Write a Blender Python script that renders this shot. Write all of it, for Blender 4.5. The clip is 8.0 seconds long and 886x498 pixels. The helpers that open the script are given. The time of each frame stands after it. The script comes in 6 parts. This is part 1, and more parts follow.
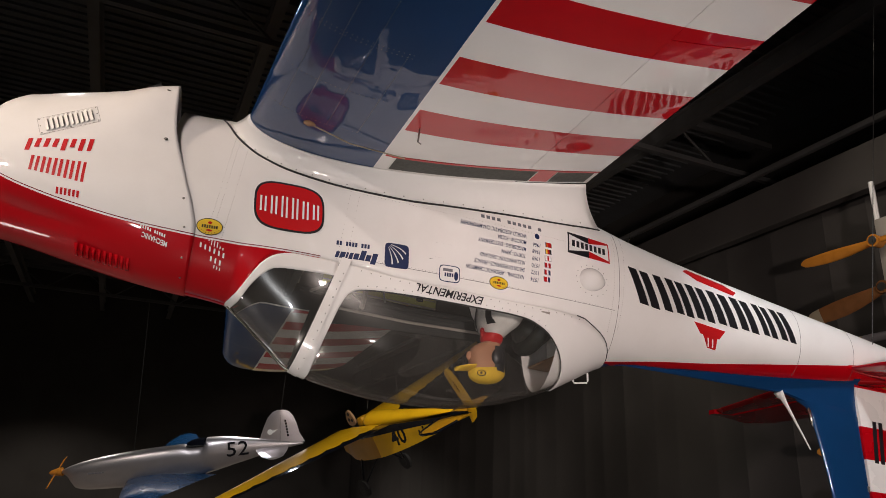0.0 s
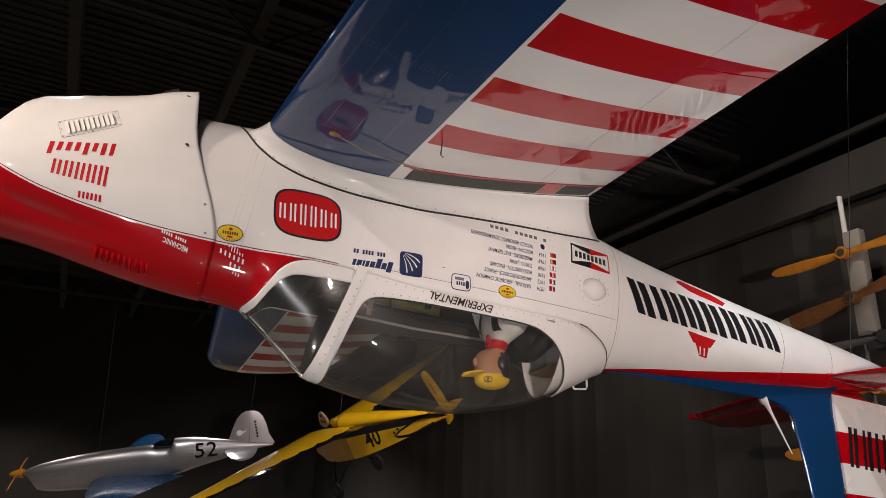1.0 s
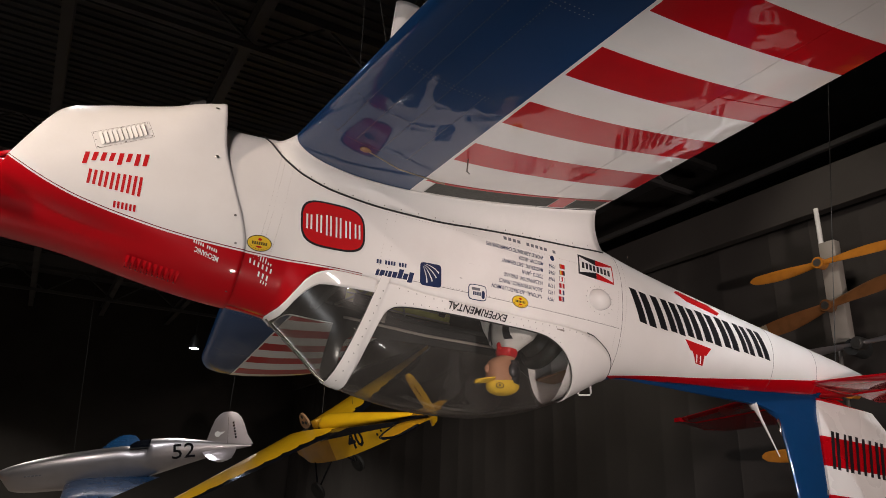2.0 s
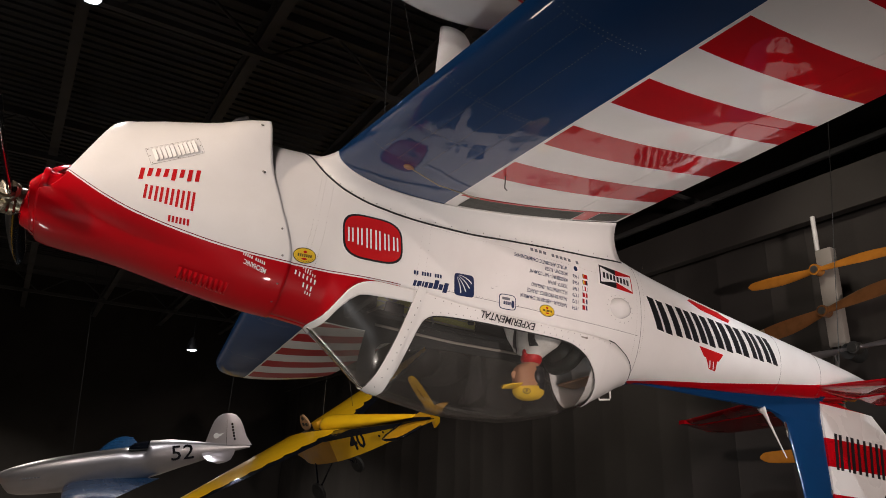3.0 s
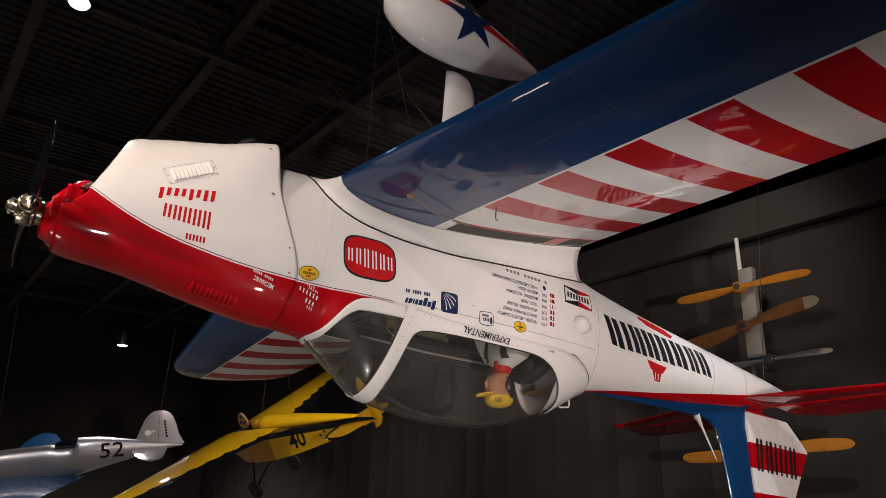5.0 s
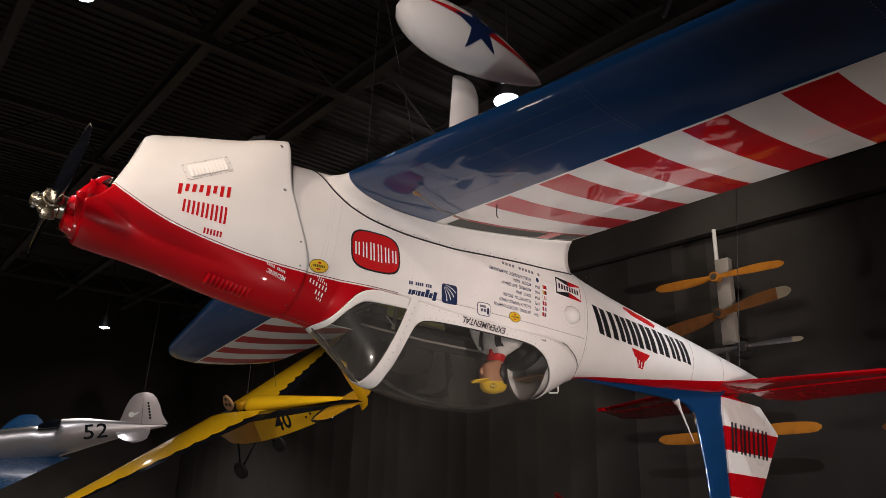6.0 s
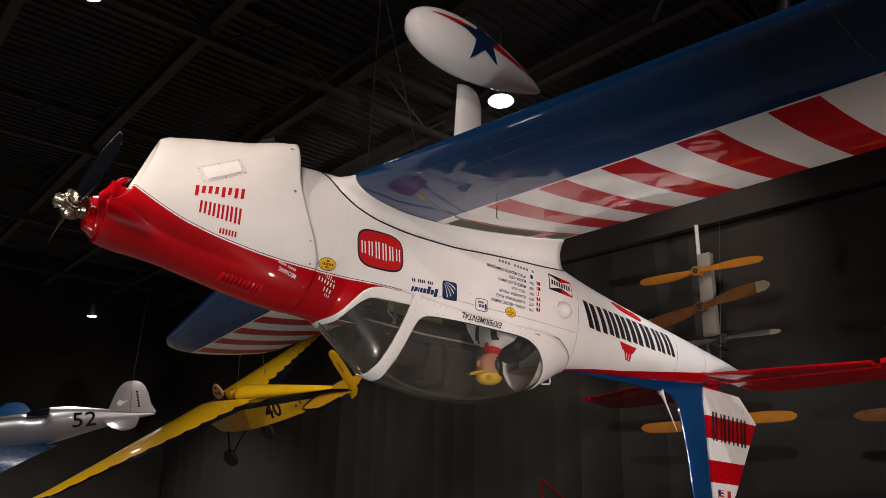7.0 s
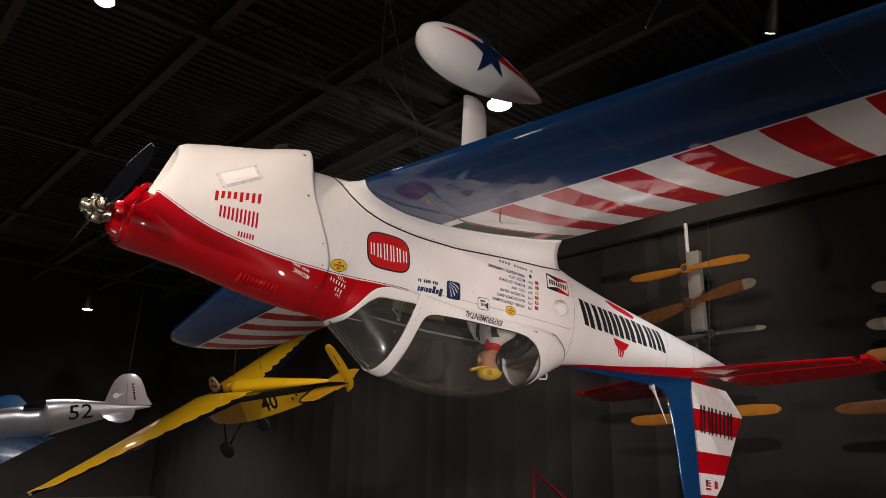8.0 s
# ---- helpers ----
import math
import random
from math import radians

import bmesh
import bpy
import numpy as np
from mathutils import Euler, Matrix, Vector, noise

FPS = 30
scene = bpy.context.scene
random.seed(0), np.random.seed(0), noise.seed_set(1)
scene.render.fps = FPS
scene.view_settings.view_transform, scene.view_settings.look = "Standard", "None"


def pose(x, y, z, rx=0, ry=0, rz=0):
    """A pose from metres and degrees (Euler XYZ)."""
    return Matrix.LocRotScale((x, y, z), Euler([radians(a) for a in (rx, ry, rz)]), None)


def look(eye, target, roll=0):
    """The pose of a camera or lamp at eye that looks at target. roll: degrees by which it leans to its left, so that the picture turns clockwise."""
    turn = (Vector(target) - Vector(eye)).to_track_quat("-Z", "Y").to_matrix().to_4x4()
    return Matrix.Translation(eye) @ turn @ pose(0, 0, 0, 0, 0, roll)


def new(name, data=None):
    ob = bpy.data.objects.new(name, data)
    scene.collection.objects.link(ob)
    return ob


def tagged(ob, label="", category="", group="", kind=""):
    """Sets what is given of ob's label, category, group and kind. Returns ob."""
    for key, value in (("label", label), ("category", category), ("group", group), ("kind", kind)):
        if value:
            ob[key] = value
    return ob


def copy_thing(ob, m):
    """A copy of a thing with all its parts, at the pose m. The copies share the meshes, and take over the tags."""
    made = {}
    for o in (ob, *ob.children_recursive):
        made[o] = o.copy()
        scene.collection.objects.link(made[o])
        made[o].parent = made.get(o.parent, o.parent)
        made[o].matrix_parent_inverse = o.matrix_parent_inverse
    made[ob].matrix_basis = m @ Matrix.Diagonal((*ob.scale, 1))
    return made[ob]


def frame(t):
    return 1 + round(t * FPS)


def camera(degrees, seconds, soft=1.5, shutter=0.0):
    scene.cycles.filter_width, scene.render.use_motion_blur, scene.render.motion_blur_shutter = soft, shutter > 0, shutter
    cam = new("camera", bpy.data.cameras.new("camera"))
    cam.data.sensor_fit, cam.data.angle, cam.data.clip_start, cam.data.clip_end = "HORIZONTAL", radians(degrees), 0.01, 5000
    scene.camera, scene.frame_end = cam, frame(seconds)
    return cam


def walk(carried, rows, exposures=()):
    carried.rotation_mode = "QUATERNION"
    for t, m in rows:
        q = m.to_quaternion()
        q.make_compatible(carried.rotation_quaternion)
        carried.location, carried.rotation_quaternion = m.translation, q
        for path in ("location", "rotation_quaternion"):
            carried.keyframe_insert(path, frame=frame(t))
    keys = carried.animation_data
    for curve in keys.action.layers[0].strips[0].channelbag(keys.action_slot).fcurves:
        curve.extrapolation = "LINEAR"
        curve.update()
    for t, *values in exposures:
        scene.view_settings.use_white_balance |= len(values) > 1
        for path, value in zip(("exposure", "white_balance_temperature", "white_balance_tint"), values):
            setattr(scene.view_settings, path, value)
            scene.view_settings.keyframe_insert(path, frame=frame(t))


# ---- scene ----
cam = camera(64.0, 8.0, soft=0.8)
PATH = [
    (0, (0.368, 0.104, 1.653), (0.219, 1.985, 2.317), 2.27),
    (0.5, (0.196, 0.034, 1.654), (0.100, 1.917, 2.320), 2.20),
    (1, (0.023, -0.040, 1.656), (-0.015, 1.844, 2.325), 2.15),
    (1.5, (-0.146, -0.124, 1.662), (-0.128, 1.759, 2.333), 2.07),
    (3, (-0.680, -0.432, 1.655), (-0.586, 1.449, 2.329), 1.76),
    (3.5, (-0.826, -0.531, 1.657), (-0.693, 1.346, 2.333), 1.68),
    (4, (-0.963, -0.632, 1.659), (-0.767, 1.239, 2.336), 1.66),
    (4.5, (-1.096, -0.740, 1.662), (-0.835, 1.123, 2.342), 1.59),
    (6, (-1.485, -1.101, 1.655), (-1.101, 0.760, 2.281), 1.45),
    (6.5, (-1.602, -1.222, 1.651), (-1.188, 0.640, 2.253), 1.39),
    (7, (-1.711, -1.343, 1.653), (-1.272, 0.516, 2.248), 1.34),
    (7.5, (-1.819, -1.461, 1.648), (-1.358, 0.394, 2.235), 1.30),
    (8, (-1.924, -1.589, 1.645), (-1.450, 0.267, 2.220), 1.28),
]
walk(cam, [(t, look(eye, target, roll)) for t, eye, target, roll in PATH], exposures=[(0.0, 0.0), (8.0, 0.0)])

# ---- world: a closed, dark exhibition hall; its few lamps and added unseen lights do the lighting ----
world = bpy.data.worlds.new("hall_dark")
scene.world = world
world.use_nodes = True
world.node_tree.nodes["Background"].inputs[0].default_value = (0.02, 0.021, 0.025, 1)
world.node_tree.nodes["Background"].inputs[1].default_value = 0.1


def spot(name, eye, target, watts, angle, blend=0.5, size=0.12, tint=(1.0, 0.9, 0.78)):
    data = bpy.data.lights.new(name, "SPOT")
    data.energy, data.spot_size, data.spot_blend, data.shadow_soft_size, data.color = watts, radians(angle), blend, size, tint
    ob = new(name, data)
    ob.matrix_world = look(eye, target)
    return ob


# unseen lights: low floods before and under the aeroplane, a high key spot, other high spots; some only fill
spot("low_flood", (4.0, -6.0, 1.3), (2.75, 5.6, 3.0), 3450, 41, 0.8, 0.30, (1.0, 0.85, 0.80))
spot("high_spot", (-2.9, -5.5, 4.8), (-1.9, 4.1, 3.2), 1350, 30, 0.8, 0.12, (1.0, 0.85, 0.80))
spot("low_flood", (-4.4, 4.2, 0.5), (-2.2, 4.0, 3.2), 26, 100, 0.6, 0.22, (1.0, 0.93, 0.88))
spot("low_flood", (-1.6, 0.75, 0.5), (-1.0, 4.2, 3.1), 90, 100, 0.6, 0.045, (0.93, 0.95, 1.0))
spot("high_spot", (-4.1, -3.2, 8.0), (0.6, 5.0, 3.0), 760, 62, 0.7, 0.10, (1.0, 0.86, 0.81))
spot("high_spot", (-7.0, -1.0, 6.5), (-2.5, 3.95, 3.4), 1550, 21, 0.8, 0.10, (1.0, 0.81, 0.64))
# added to brighten the yellow plane's near side
spot("high_spot", (-4.6, 9.0, 7.2), (-1.6, 15.6, 2.8), 720, 34, 0.7, 0.10, (1.0, 0.93, 0.84))
spot("high_spot", (-6.5, 11.5, 7.4), (-7.2, 18.5, 2.4), 680, 60, 0.6, 0.12, (0.95, 0.95, 1.0))
# added low fills, unseen: wing stripes, cowl underside, far wing
spot("low_flood", (1.3, 1.3, 0.35), (0.75, 3.7, 3.6), 170, 52, 0.9, 0.06, (1.0, 0.90, 0.86))
spot("low_flood", (-1.0, 3.1, 0.3), (-1.15, 4.35, 2.9), 60, 72, 0.9, 0.06, (1.0, 0.90, 0.84))
spot("low_flood", (-6.0, 1.0, 0.5), (-2.0, 7.8, 3.7), 820, 28, 0.5, 0.12, (1.0, 0.91, 0.83))
spot("high_spot", (1.0, 10.5, 7.4), (-3.2, 15.6, 2.8), 980, 62, 0.6, 0.12, (1.0, 0.93, 0.82))
spot("high_spot", (2.4, 6.4, 8.0), (5.7, 9.1, 5.8), 380, 40, 0.9, 0.35)
# added fill for the curtain, placed just below the small track lamp
spot("high_spot", (2.65, 5.67, 7.15), (2.6, 16.0, 2.2), 1500, 40, 0.9, 0.30)
# unseen fill lights, added so bounce off the floor lifts the dark roof
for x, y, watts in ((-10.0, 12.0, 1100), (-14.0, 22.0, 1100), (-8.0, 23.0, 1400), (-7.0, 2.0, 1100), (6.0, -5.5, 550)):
    spot("hall_fill", (x, y, 7.6), (x + 0.2, y + 0.1, 0.0), watts, 110, 0.5, 0.15, (1.0, 0.92, 0.84))

# ---- materials ----


def nodes_of(name):
    m = bpy.data.materials.new(name)
    m.use_nodes = True
    nt = m.node_tree
    return m, nt, nt.nodes["Principled BSDF"]


def plug(nt, a, b, out=0, to=0):
    nt.links.new(a.outputs[out], b.inputs[to])


def math_node(nt, op, a, b=0.0, c=None):
    n = nt.nodes.new("ShaderNodeMath")
    n.operation = op
    for i, v in enumerate((a, b) if c is None else (a, b, c)):
        if isinstance(v, (int, float)):
            n.inputs[i].default_value = v
        else:
            nt.links.new(v, n.inputs[i])
    return n.outputs[0]


def blend(nt, factor, a, b):
    """Mix two colours; either may be a socket or a tuple."""
    n = nt.nodes.new("ShaderNodeMix")
    n.data_type = "RGBA"
    for i, v in ((0, factor), (6, a), (7, b)):
        if isinstance(v, tuple):
            n.inputs[i].default_value = (*v, 1)
        elif isinstance(v, (int, float)):
            n.inputs[i].default_value = v
        else:
            nt.links.new(v, n.inputs[i])
    return n.outputs[2]


def wear(nt, bsdf, colour, rough, grime=0.10, bump=0.02, scale=3.0, fine=60.0):
    """Grime at two scales, roughness that follows it and a faint ripple of the surface."""
    co = nt.nodes.new("ShaderNodeTexCoord").outputs[3]
    big, small = nt.nodes.new("ShaderNodeTexNoise"), nt.nodes.new("ShaderNodeTexNoise")
    for n, s, d in ((big, scale, 6), (small, fine, 3)):
        nt.links.new(co, n.inputs["Vector"])
        n.inputs["Scale"].default_value, n.inputs["Detail"].default_value = s, d
    f = math_node(nt, "MULTIPLY", math_node(nt, "SMOOTH_MAX", math_node(nt, "SUBTRACT", big.outputs[0], 0.45), 0.0, 0.1), grime * 3.0)
    g = math_node(nt, "ADD", f, math_node(nt, "MULTIPLY", small.outputs[0], grime * 0.35))
    n = nt.nodes.new("ShaderNodeMix")
    n.data_type, n.blend_type = "RGBA", "MULTIPLY"
    nt.links.new(g, n.inputs[0])
    if isinstance(colour, tuple):
        n.inputs[6].default_value = (*colour, 1)
    else:
        nt.links.new(colour, n.inputs[6])
    n.inputs[7].default_value = (0.36, 0.31, 0.25, 1)
    nt.links.new(n.outputs[2], bsdf.inputs["Base Color"])
    nt.links.new(math_node(nt, "ADD", math_node(nt, "MULTIPLY", big.outputs[0], 0.14), rough - 0.05), bsdf.inputs["Roughness"])
    if bump:
        b = nt.nodes.new("ShaderNodeBump")
        b.inputs["Strength"].default_value, b.inputs["Distance"].default_value = bump, 0.02
        nt.links.new(math_node(nt, "ADD", big.outputs[0], math_node(nt, "MULTIPLY", small.outputs[0], 0.05)), b.inputs["Height"])
        nt.links.new(b.outputs[0], bsdf.inputs["Normal"])
        # the lacquer follows the shallow dents of the sheet alone
        dent, lac = nt.nodes.new("ShaderNodeTexNoise"), nt.nodes.new("ShaderNodeBump")
        nt.links.new(co, dent.inputs["Vector"])
        dent.inputs["Scale"].default_value, dent.inputs["Detail"].default_value = scale * 2.2, 1.6
        lac.inputs["Strength"].default_value, lac.inputs["Distance"].default_value = min(1.0, bump * 1.5), 0.02
        nt.links.new(dent.outputs[0], lac.inputs["Height"])
        nt.links.new(lac.outputs[0], bsdf.inputs["Coat Normal"])


def paint(name, colour, rough=0.3, coat=0.4, metal=0.0, grime=0.1, bump=0.02, scale=3.0, fine=60.0):
    m, nt, bsdf = nodes_of(name)
    wear(nt, bsdf, colour, rough, grime, bump, scale, fine)
    bsdf.inputs["Metallic"].default_value = metal
    bsdf.inputs["Coat Weight"].default_value, bsdf.inputs["Coat Roughness"].default_value = min(1.0, coat * 1.8), 0.035
    if coat >= 0.3 and not metal:
        bsdf.inputs["Specular IOR Level"].default_value = 0.12
    return m


WHITE, RED, BLUE = (0.78, 0.755, 0.725), (0.43, 0.001, 0.006), (0.006, 0.038, 0.118)
white_paint = paint("white_paint", WHITE, 0.24, 0.5, grime=0.07)
red_paint = paint("red_paint", RED, 0.24, 0.5, grime=0.12)
blue_paint = paint("blue_paint", BLUE, 0.22, 0.5, grime=0.12)
black_paint = paint("black_paint", (0.012, 0.012, 0.014), 0.35, 0.2)
yellow_decal = paint("yellow_decal", (0.75, 0.50, 0.03), 0.35, 0.2)
navy_decal = paint("navy_decal", (0.009, 0.022, 0.080), 0.35, 0.2)
red_decal = paint("red_decal", (0.48, 0.012, 0.014), 0.3, 0.3)
white_decal = paint("white_decal", (0.78, 0.77, 0.74), 0.35, 0.2)
grey_decal = paint("grey_decal", (0.16, 0.16, 0.18), 0.4, 0.1)
walk_grey = paint("walkway_grit", (0.085, 0.085, 0.075), 0.85, 0.0, grime=0.3, bump=0.25, scale=40, fine=400)
chrome = paint("polished_steel", (0.62, 0.58, 0.50), 0.18, 0.0, 1.0, grime=0.25)
hub_metal = paint("propeller_hub_metal", (0.46, 0.41, 0.31), 0.26, 0.0, 1.0, grime=0.45, bump=0.06, scale=18)
steel = paint("dull_steel", (0.30, 0.29, 0.27), 0.4, 0.0, 1.0, grime=0.3)
silver_paint = paint("silver_paint", (0.48, 0.445, 0.45), 0.34, 0.5, 0.85, grime=0.15)
racer_blue = paint("racer_blue", (0.006, 0.040, 0.11), 0.25, 0.5)
plane_yellow = paint("plane_yellow", (0.78, 0.44, 0.010), 0.3, 0.4, grime=0.15)
# darker plane_yellow for the shaded front belly, also on headrest and stabilizer
plane_yellow_dimmed = paint("plane_yellow_dimmed", (0.46, 0.225, 0.010), 0.4, 0.3, grime=0.25)
plane_black = paint("plane_black", (0.006, 0.007, 0.011), 0.16, 0.5)
rubber = paint("black_rubber", (0.015, 0.015, 0.015), 0.75, 0.0, grime=0.2, bump=0.1)
pale_wood = paint("pale_wood", (0.28, 0.16, 0.08), 0.6, 0.0, grime=0.3)
varnish = paint("varnished_wood", (0.56, 0.215, 0.028), 0.20, 0.55, grime=0.35, scale=6.0)
dark_varnish = paint("dark_varnished_wood", (0.20, 0.085, 0.03), 0.35, 0.3, grime=0.45, scale=6.0)
pale_tip = paint("fabric_tip", (0.30, 0.25, 0.17), 0.5, 0.1, grime=0.3)
mount_grey = paint("painted_mount", (0.30, 0.27, 0.235), 0.6, 0.0, grime=0.3)
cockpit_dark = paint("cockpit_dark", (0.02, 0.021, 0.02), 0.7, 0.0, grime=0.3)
cockpit_green = paint("cockpit_green", (0.36, 0.35, 0.11), 0.6, 0.0, grime=0.4)
cloth_white = paint("cloth_white", (0.74, 0.72, 0.68), 0.9, 0.0, grime=0.3, bump=0.3, scale=14)
skin_tone = paint("mannequin_tan", (0.42, 0.20, 0.11), 0.55, 0.0)
cap_yellow = paint("cap_yellow", (0.75, 0.48, 0.03), 0.8, 0.0, grime=0.2, bump=0.2, scale=18)
upholstery = paint("black_upholstery", (0.014, 0.017, 0.014), 0.5, 0.0, grime=0.3, bump=0.2, scale=20)
seam_dark = paint("seam_dark", (0.13, 0.12, 0.11), 0.7, 0.0)
wall_dark = paint("curtain_wall", (0.035, 0.030, 0.026), 0.9, 0.0, grime=0.5, bump=0.1, scale=0.8, fine=30)
fascia_dark = paint("fascia_board", (0.044, 0.038, 0.033), 0.85, 0.0, grime=0.5, scale=0.7, fine=20)
roof_dark = paint("roof_deck", (0.070, 0.069, 0.070), 0.8, 0.0, grime=0.5, scale=0.6)
beam_dark = paint("roof_beam", (0.072, 0.068, 0.066), 0.7, 0.0, grime=0.5, scale=1.5)
floor_dark = paint("hall_floor", (0.13, 0.112, 0.096), 0.55, 0.0, grime=0.4, scale=0.8)
lamp_body = paint("lamp_housing", (0.006, 0.006, 0.007), 0.5, 0.0)
cable_mat = paint("steel_cable", (0.035, 0.034, 0.031), 0.6, 0.0, 0.2)
rail_red = paint("red_rail", (0.25, 0.01, 0.012), 0.5, 0.1)

m_lens, nt, bsdf = nodes_of("lamp_lens")
bsdf.inputs["Emission Color"].default_value, bsdf.inputs["Emission Strength"].default_value = (0.85, 0.9, 1.0, 1), 30.0
lens_glow = m_lens


def pane(name, tint, gloss, dust):
    """A thin sheet of old perspex: clear, a little dusty, with the sheen of its surface growing at a glance."""
    m, nt, bsdf = nodes_of(name)
    nt.nodes.remove(bsdf)
    tr, gl, mx, fr, df, md = (nt.nodes.new("ShaderNode" + k) for k in ("BsdfTransparent", "BsdfGlossy", "MixShader", "LayerWeight", "BsdfDiffuse", "MixShader"))
    tr.inputs[0].default_value, gl.inputs[0].default_value, df.inputs[0].default_value = (*tint, 1), (1, 1, 1, 1), (0.6, 0.57, 0.52, 1)
    gl.inputs["Roughness"].default_value, fr.inputs[0].default_value = gloss, 0.5
    haze = nt.nodes.new("ShaderNodeTexNoise")
    haze.inputs["Scale"].default_value, haze.inputs["Detail"].default_value = 3.5, 6
    nt.links.new(nt.nodes.new("ShaderNodeTexCoord").outputs[3], haze.inputs["Vector"])
    nt.links.new(math_node(nt, "MULTIPLY", haze.outputs[0], dust), md.inputs[0])
    plug(nt, tr, md, 0, 1)
    plug(nt, df, md, 0, 2)
    nt.links.new(math_node(nt, "MULTIPLY_ADD", math_node(nt, "POWER", fr.outputs[1], 2.6), 0.85, 0.075), mx.inputs[0])
    sc, ms = nt.nodes.new("ShaderNodeBsdfGlossy"), nt.nodes.new("ShaderNodeMixShader")
    sc.inputs[0].default_value, sc.inputs["Roughness"].default_value = (0.9, 0.88, 0.84, 1), 0.24
    nt.links.new(math_node(nt, "MULTIPLY_ADD", math_node(nt, "POWER", fr.outputs[1], 2.6), 0.55, 0.045), ms.inputs[0])
    plug(nt, md, ms, 0, 1)
    plug(nt, sc, ms, 0, 2)
    plug(nt, ms, mx, 0, 1)
    plug(nt, gl, mx, 0, 2)
    plug(nt, mx, nt.nodes["Material Output"])
    return m


perspex = pane("perspex", (0.87, 0.87, 0.855), 0.02, 0.060)


def curve_node(nt, x, points, lo, hi, zlo, zhi):
    """z of a painted edge as a function of x, by a smooth curve through a few points."""
    n = nt.nodes.new("ShaderNodeFloatCurve")
    c = n.mapping.curves[0]
    pts = [((px - lo) / (hi - lo), (pz - zlo) / (zhi - zlo)) for px, pz in points]
    while len(c.points) < len(pts):
        c.points.new(0.5, 0.5)
    for p, q in zip(c.points, pts):
        p.location = q
    n.mapping.update()
    nt.links.new(math_node(nt, "DIVIDE", math_node(nt, "SUBTRACT", x, lo), hi - lo), n.inputs[1])
    return math_node(nt, "ADD", math_node(nt, "MULTIPLY", n.outputs[0], zhi - zlo), zlo)


def livery():
    """White fuselage paint with the red upper cowl, its pinstripe, and the red flash of the tail."""
    m, nt, bsdf = nodes_of("fuselage_livery")
    sep = nt.nodes.new("ShaderNodeSeparateXYZ")
    nt.links.new(nt.nodes.new("ShaderNodeTexCoord").outputs[3], sep.inputs[0])
    x, z = sep.outputs[0], sep.outputs[2]
    edge = curve_node(nt, x, [(0.0, 0.34), (0.217, 0.165), (0.375, 0.07), (0.6, -0.02), (0.8, -0.065), (1.06, -0.10), (1.3, -0.118), (1.6, -0.122), (1.88, -0.112), (2.3, -0.095), (2.6, -0.09)], 0.0, 2.6, -0.5, 0.5)
    d = math_node(nt, "SUBTRACT", z, edge)
    nose = math_node(nt, "LESS_THAN", x, 2.45)
    red = math_node(nt, "MULTIPLY", math_node(nt, "LESS_THAN", d, 0.0), nose)
    pin = math_node(nt, "MULTIPLY", math_node(nt, "MULTIPLY", math_node(nt, "GREATER_THAN", d, 0.009), math_node(nt, "LESS_THAN", d, 0.014)), nose)
    tail = curve_node(nt, x, [(4.6, -0.30), (4.83, -0.235), (5.71, -0.095), (6.77, 0.087), (7.43, 0.20), (8.3, 0.30)], 4.6, 8.3, -0.5, 0.5)
    red2 = math_node(nt, "MULTIPLY", math_node(nt, "LESS_THAN", z, tail), math_node(nt, "GREATER_THAN", x, 4.65))
    spine = curve_node(nt, x, [(4.6, -0.29), (5.326, -0.185), (6.13, -0.097), (7.15, 0.022), (8.3, 0.10)], 4.6, 8.3, -0.5, 0.5)
    blue = math_node(nt, "MULTIPLY", math_node(nt, "LESS_THAN", z, spine), math_node(nt, "GREATER_THAN", x, 4.65))
    c = blend(nt, math_node(nt, "MAXIMUM", red, red2), WHITE, RED)
    c = blend(nt, blue, c, BLUE)
    c = blend(nt, pin, c, (0.16, 0.01, 0.012))
    wear(nt, bsdf, c, 0.34, 0.10, 0.02)
    bsdf.inputs["Coat Weight"].default_value, bsdf.inputs["Coat Roughness"].default_value = 0.70, 0.03
    bsdf.inputs["Specular IOR Level"].default_value = 0.12
    return m


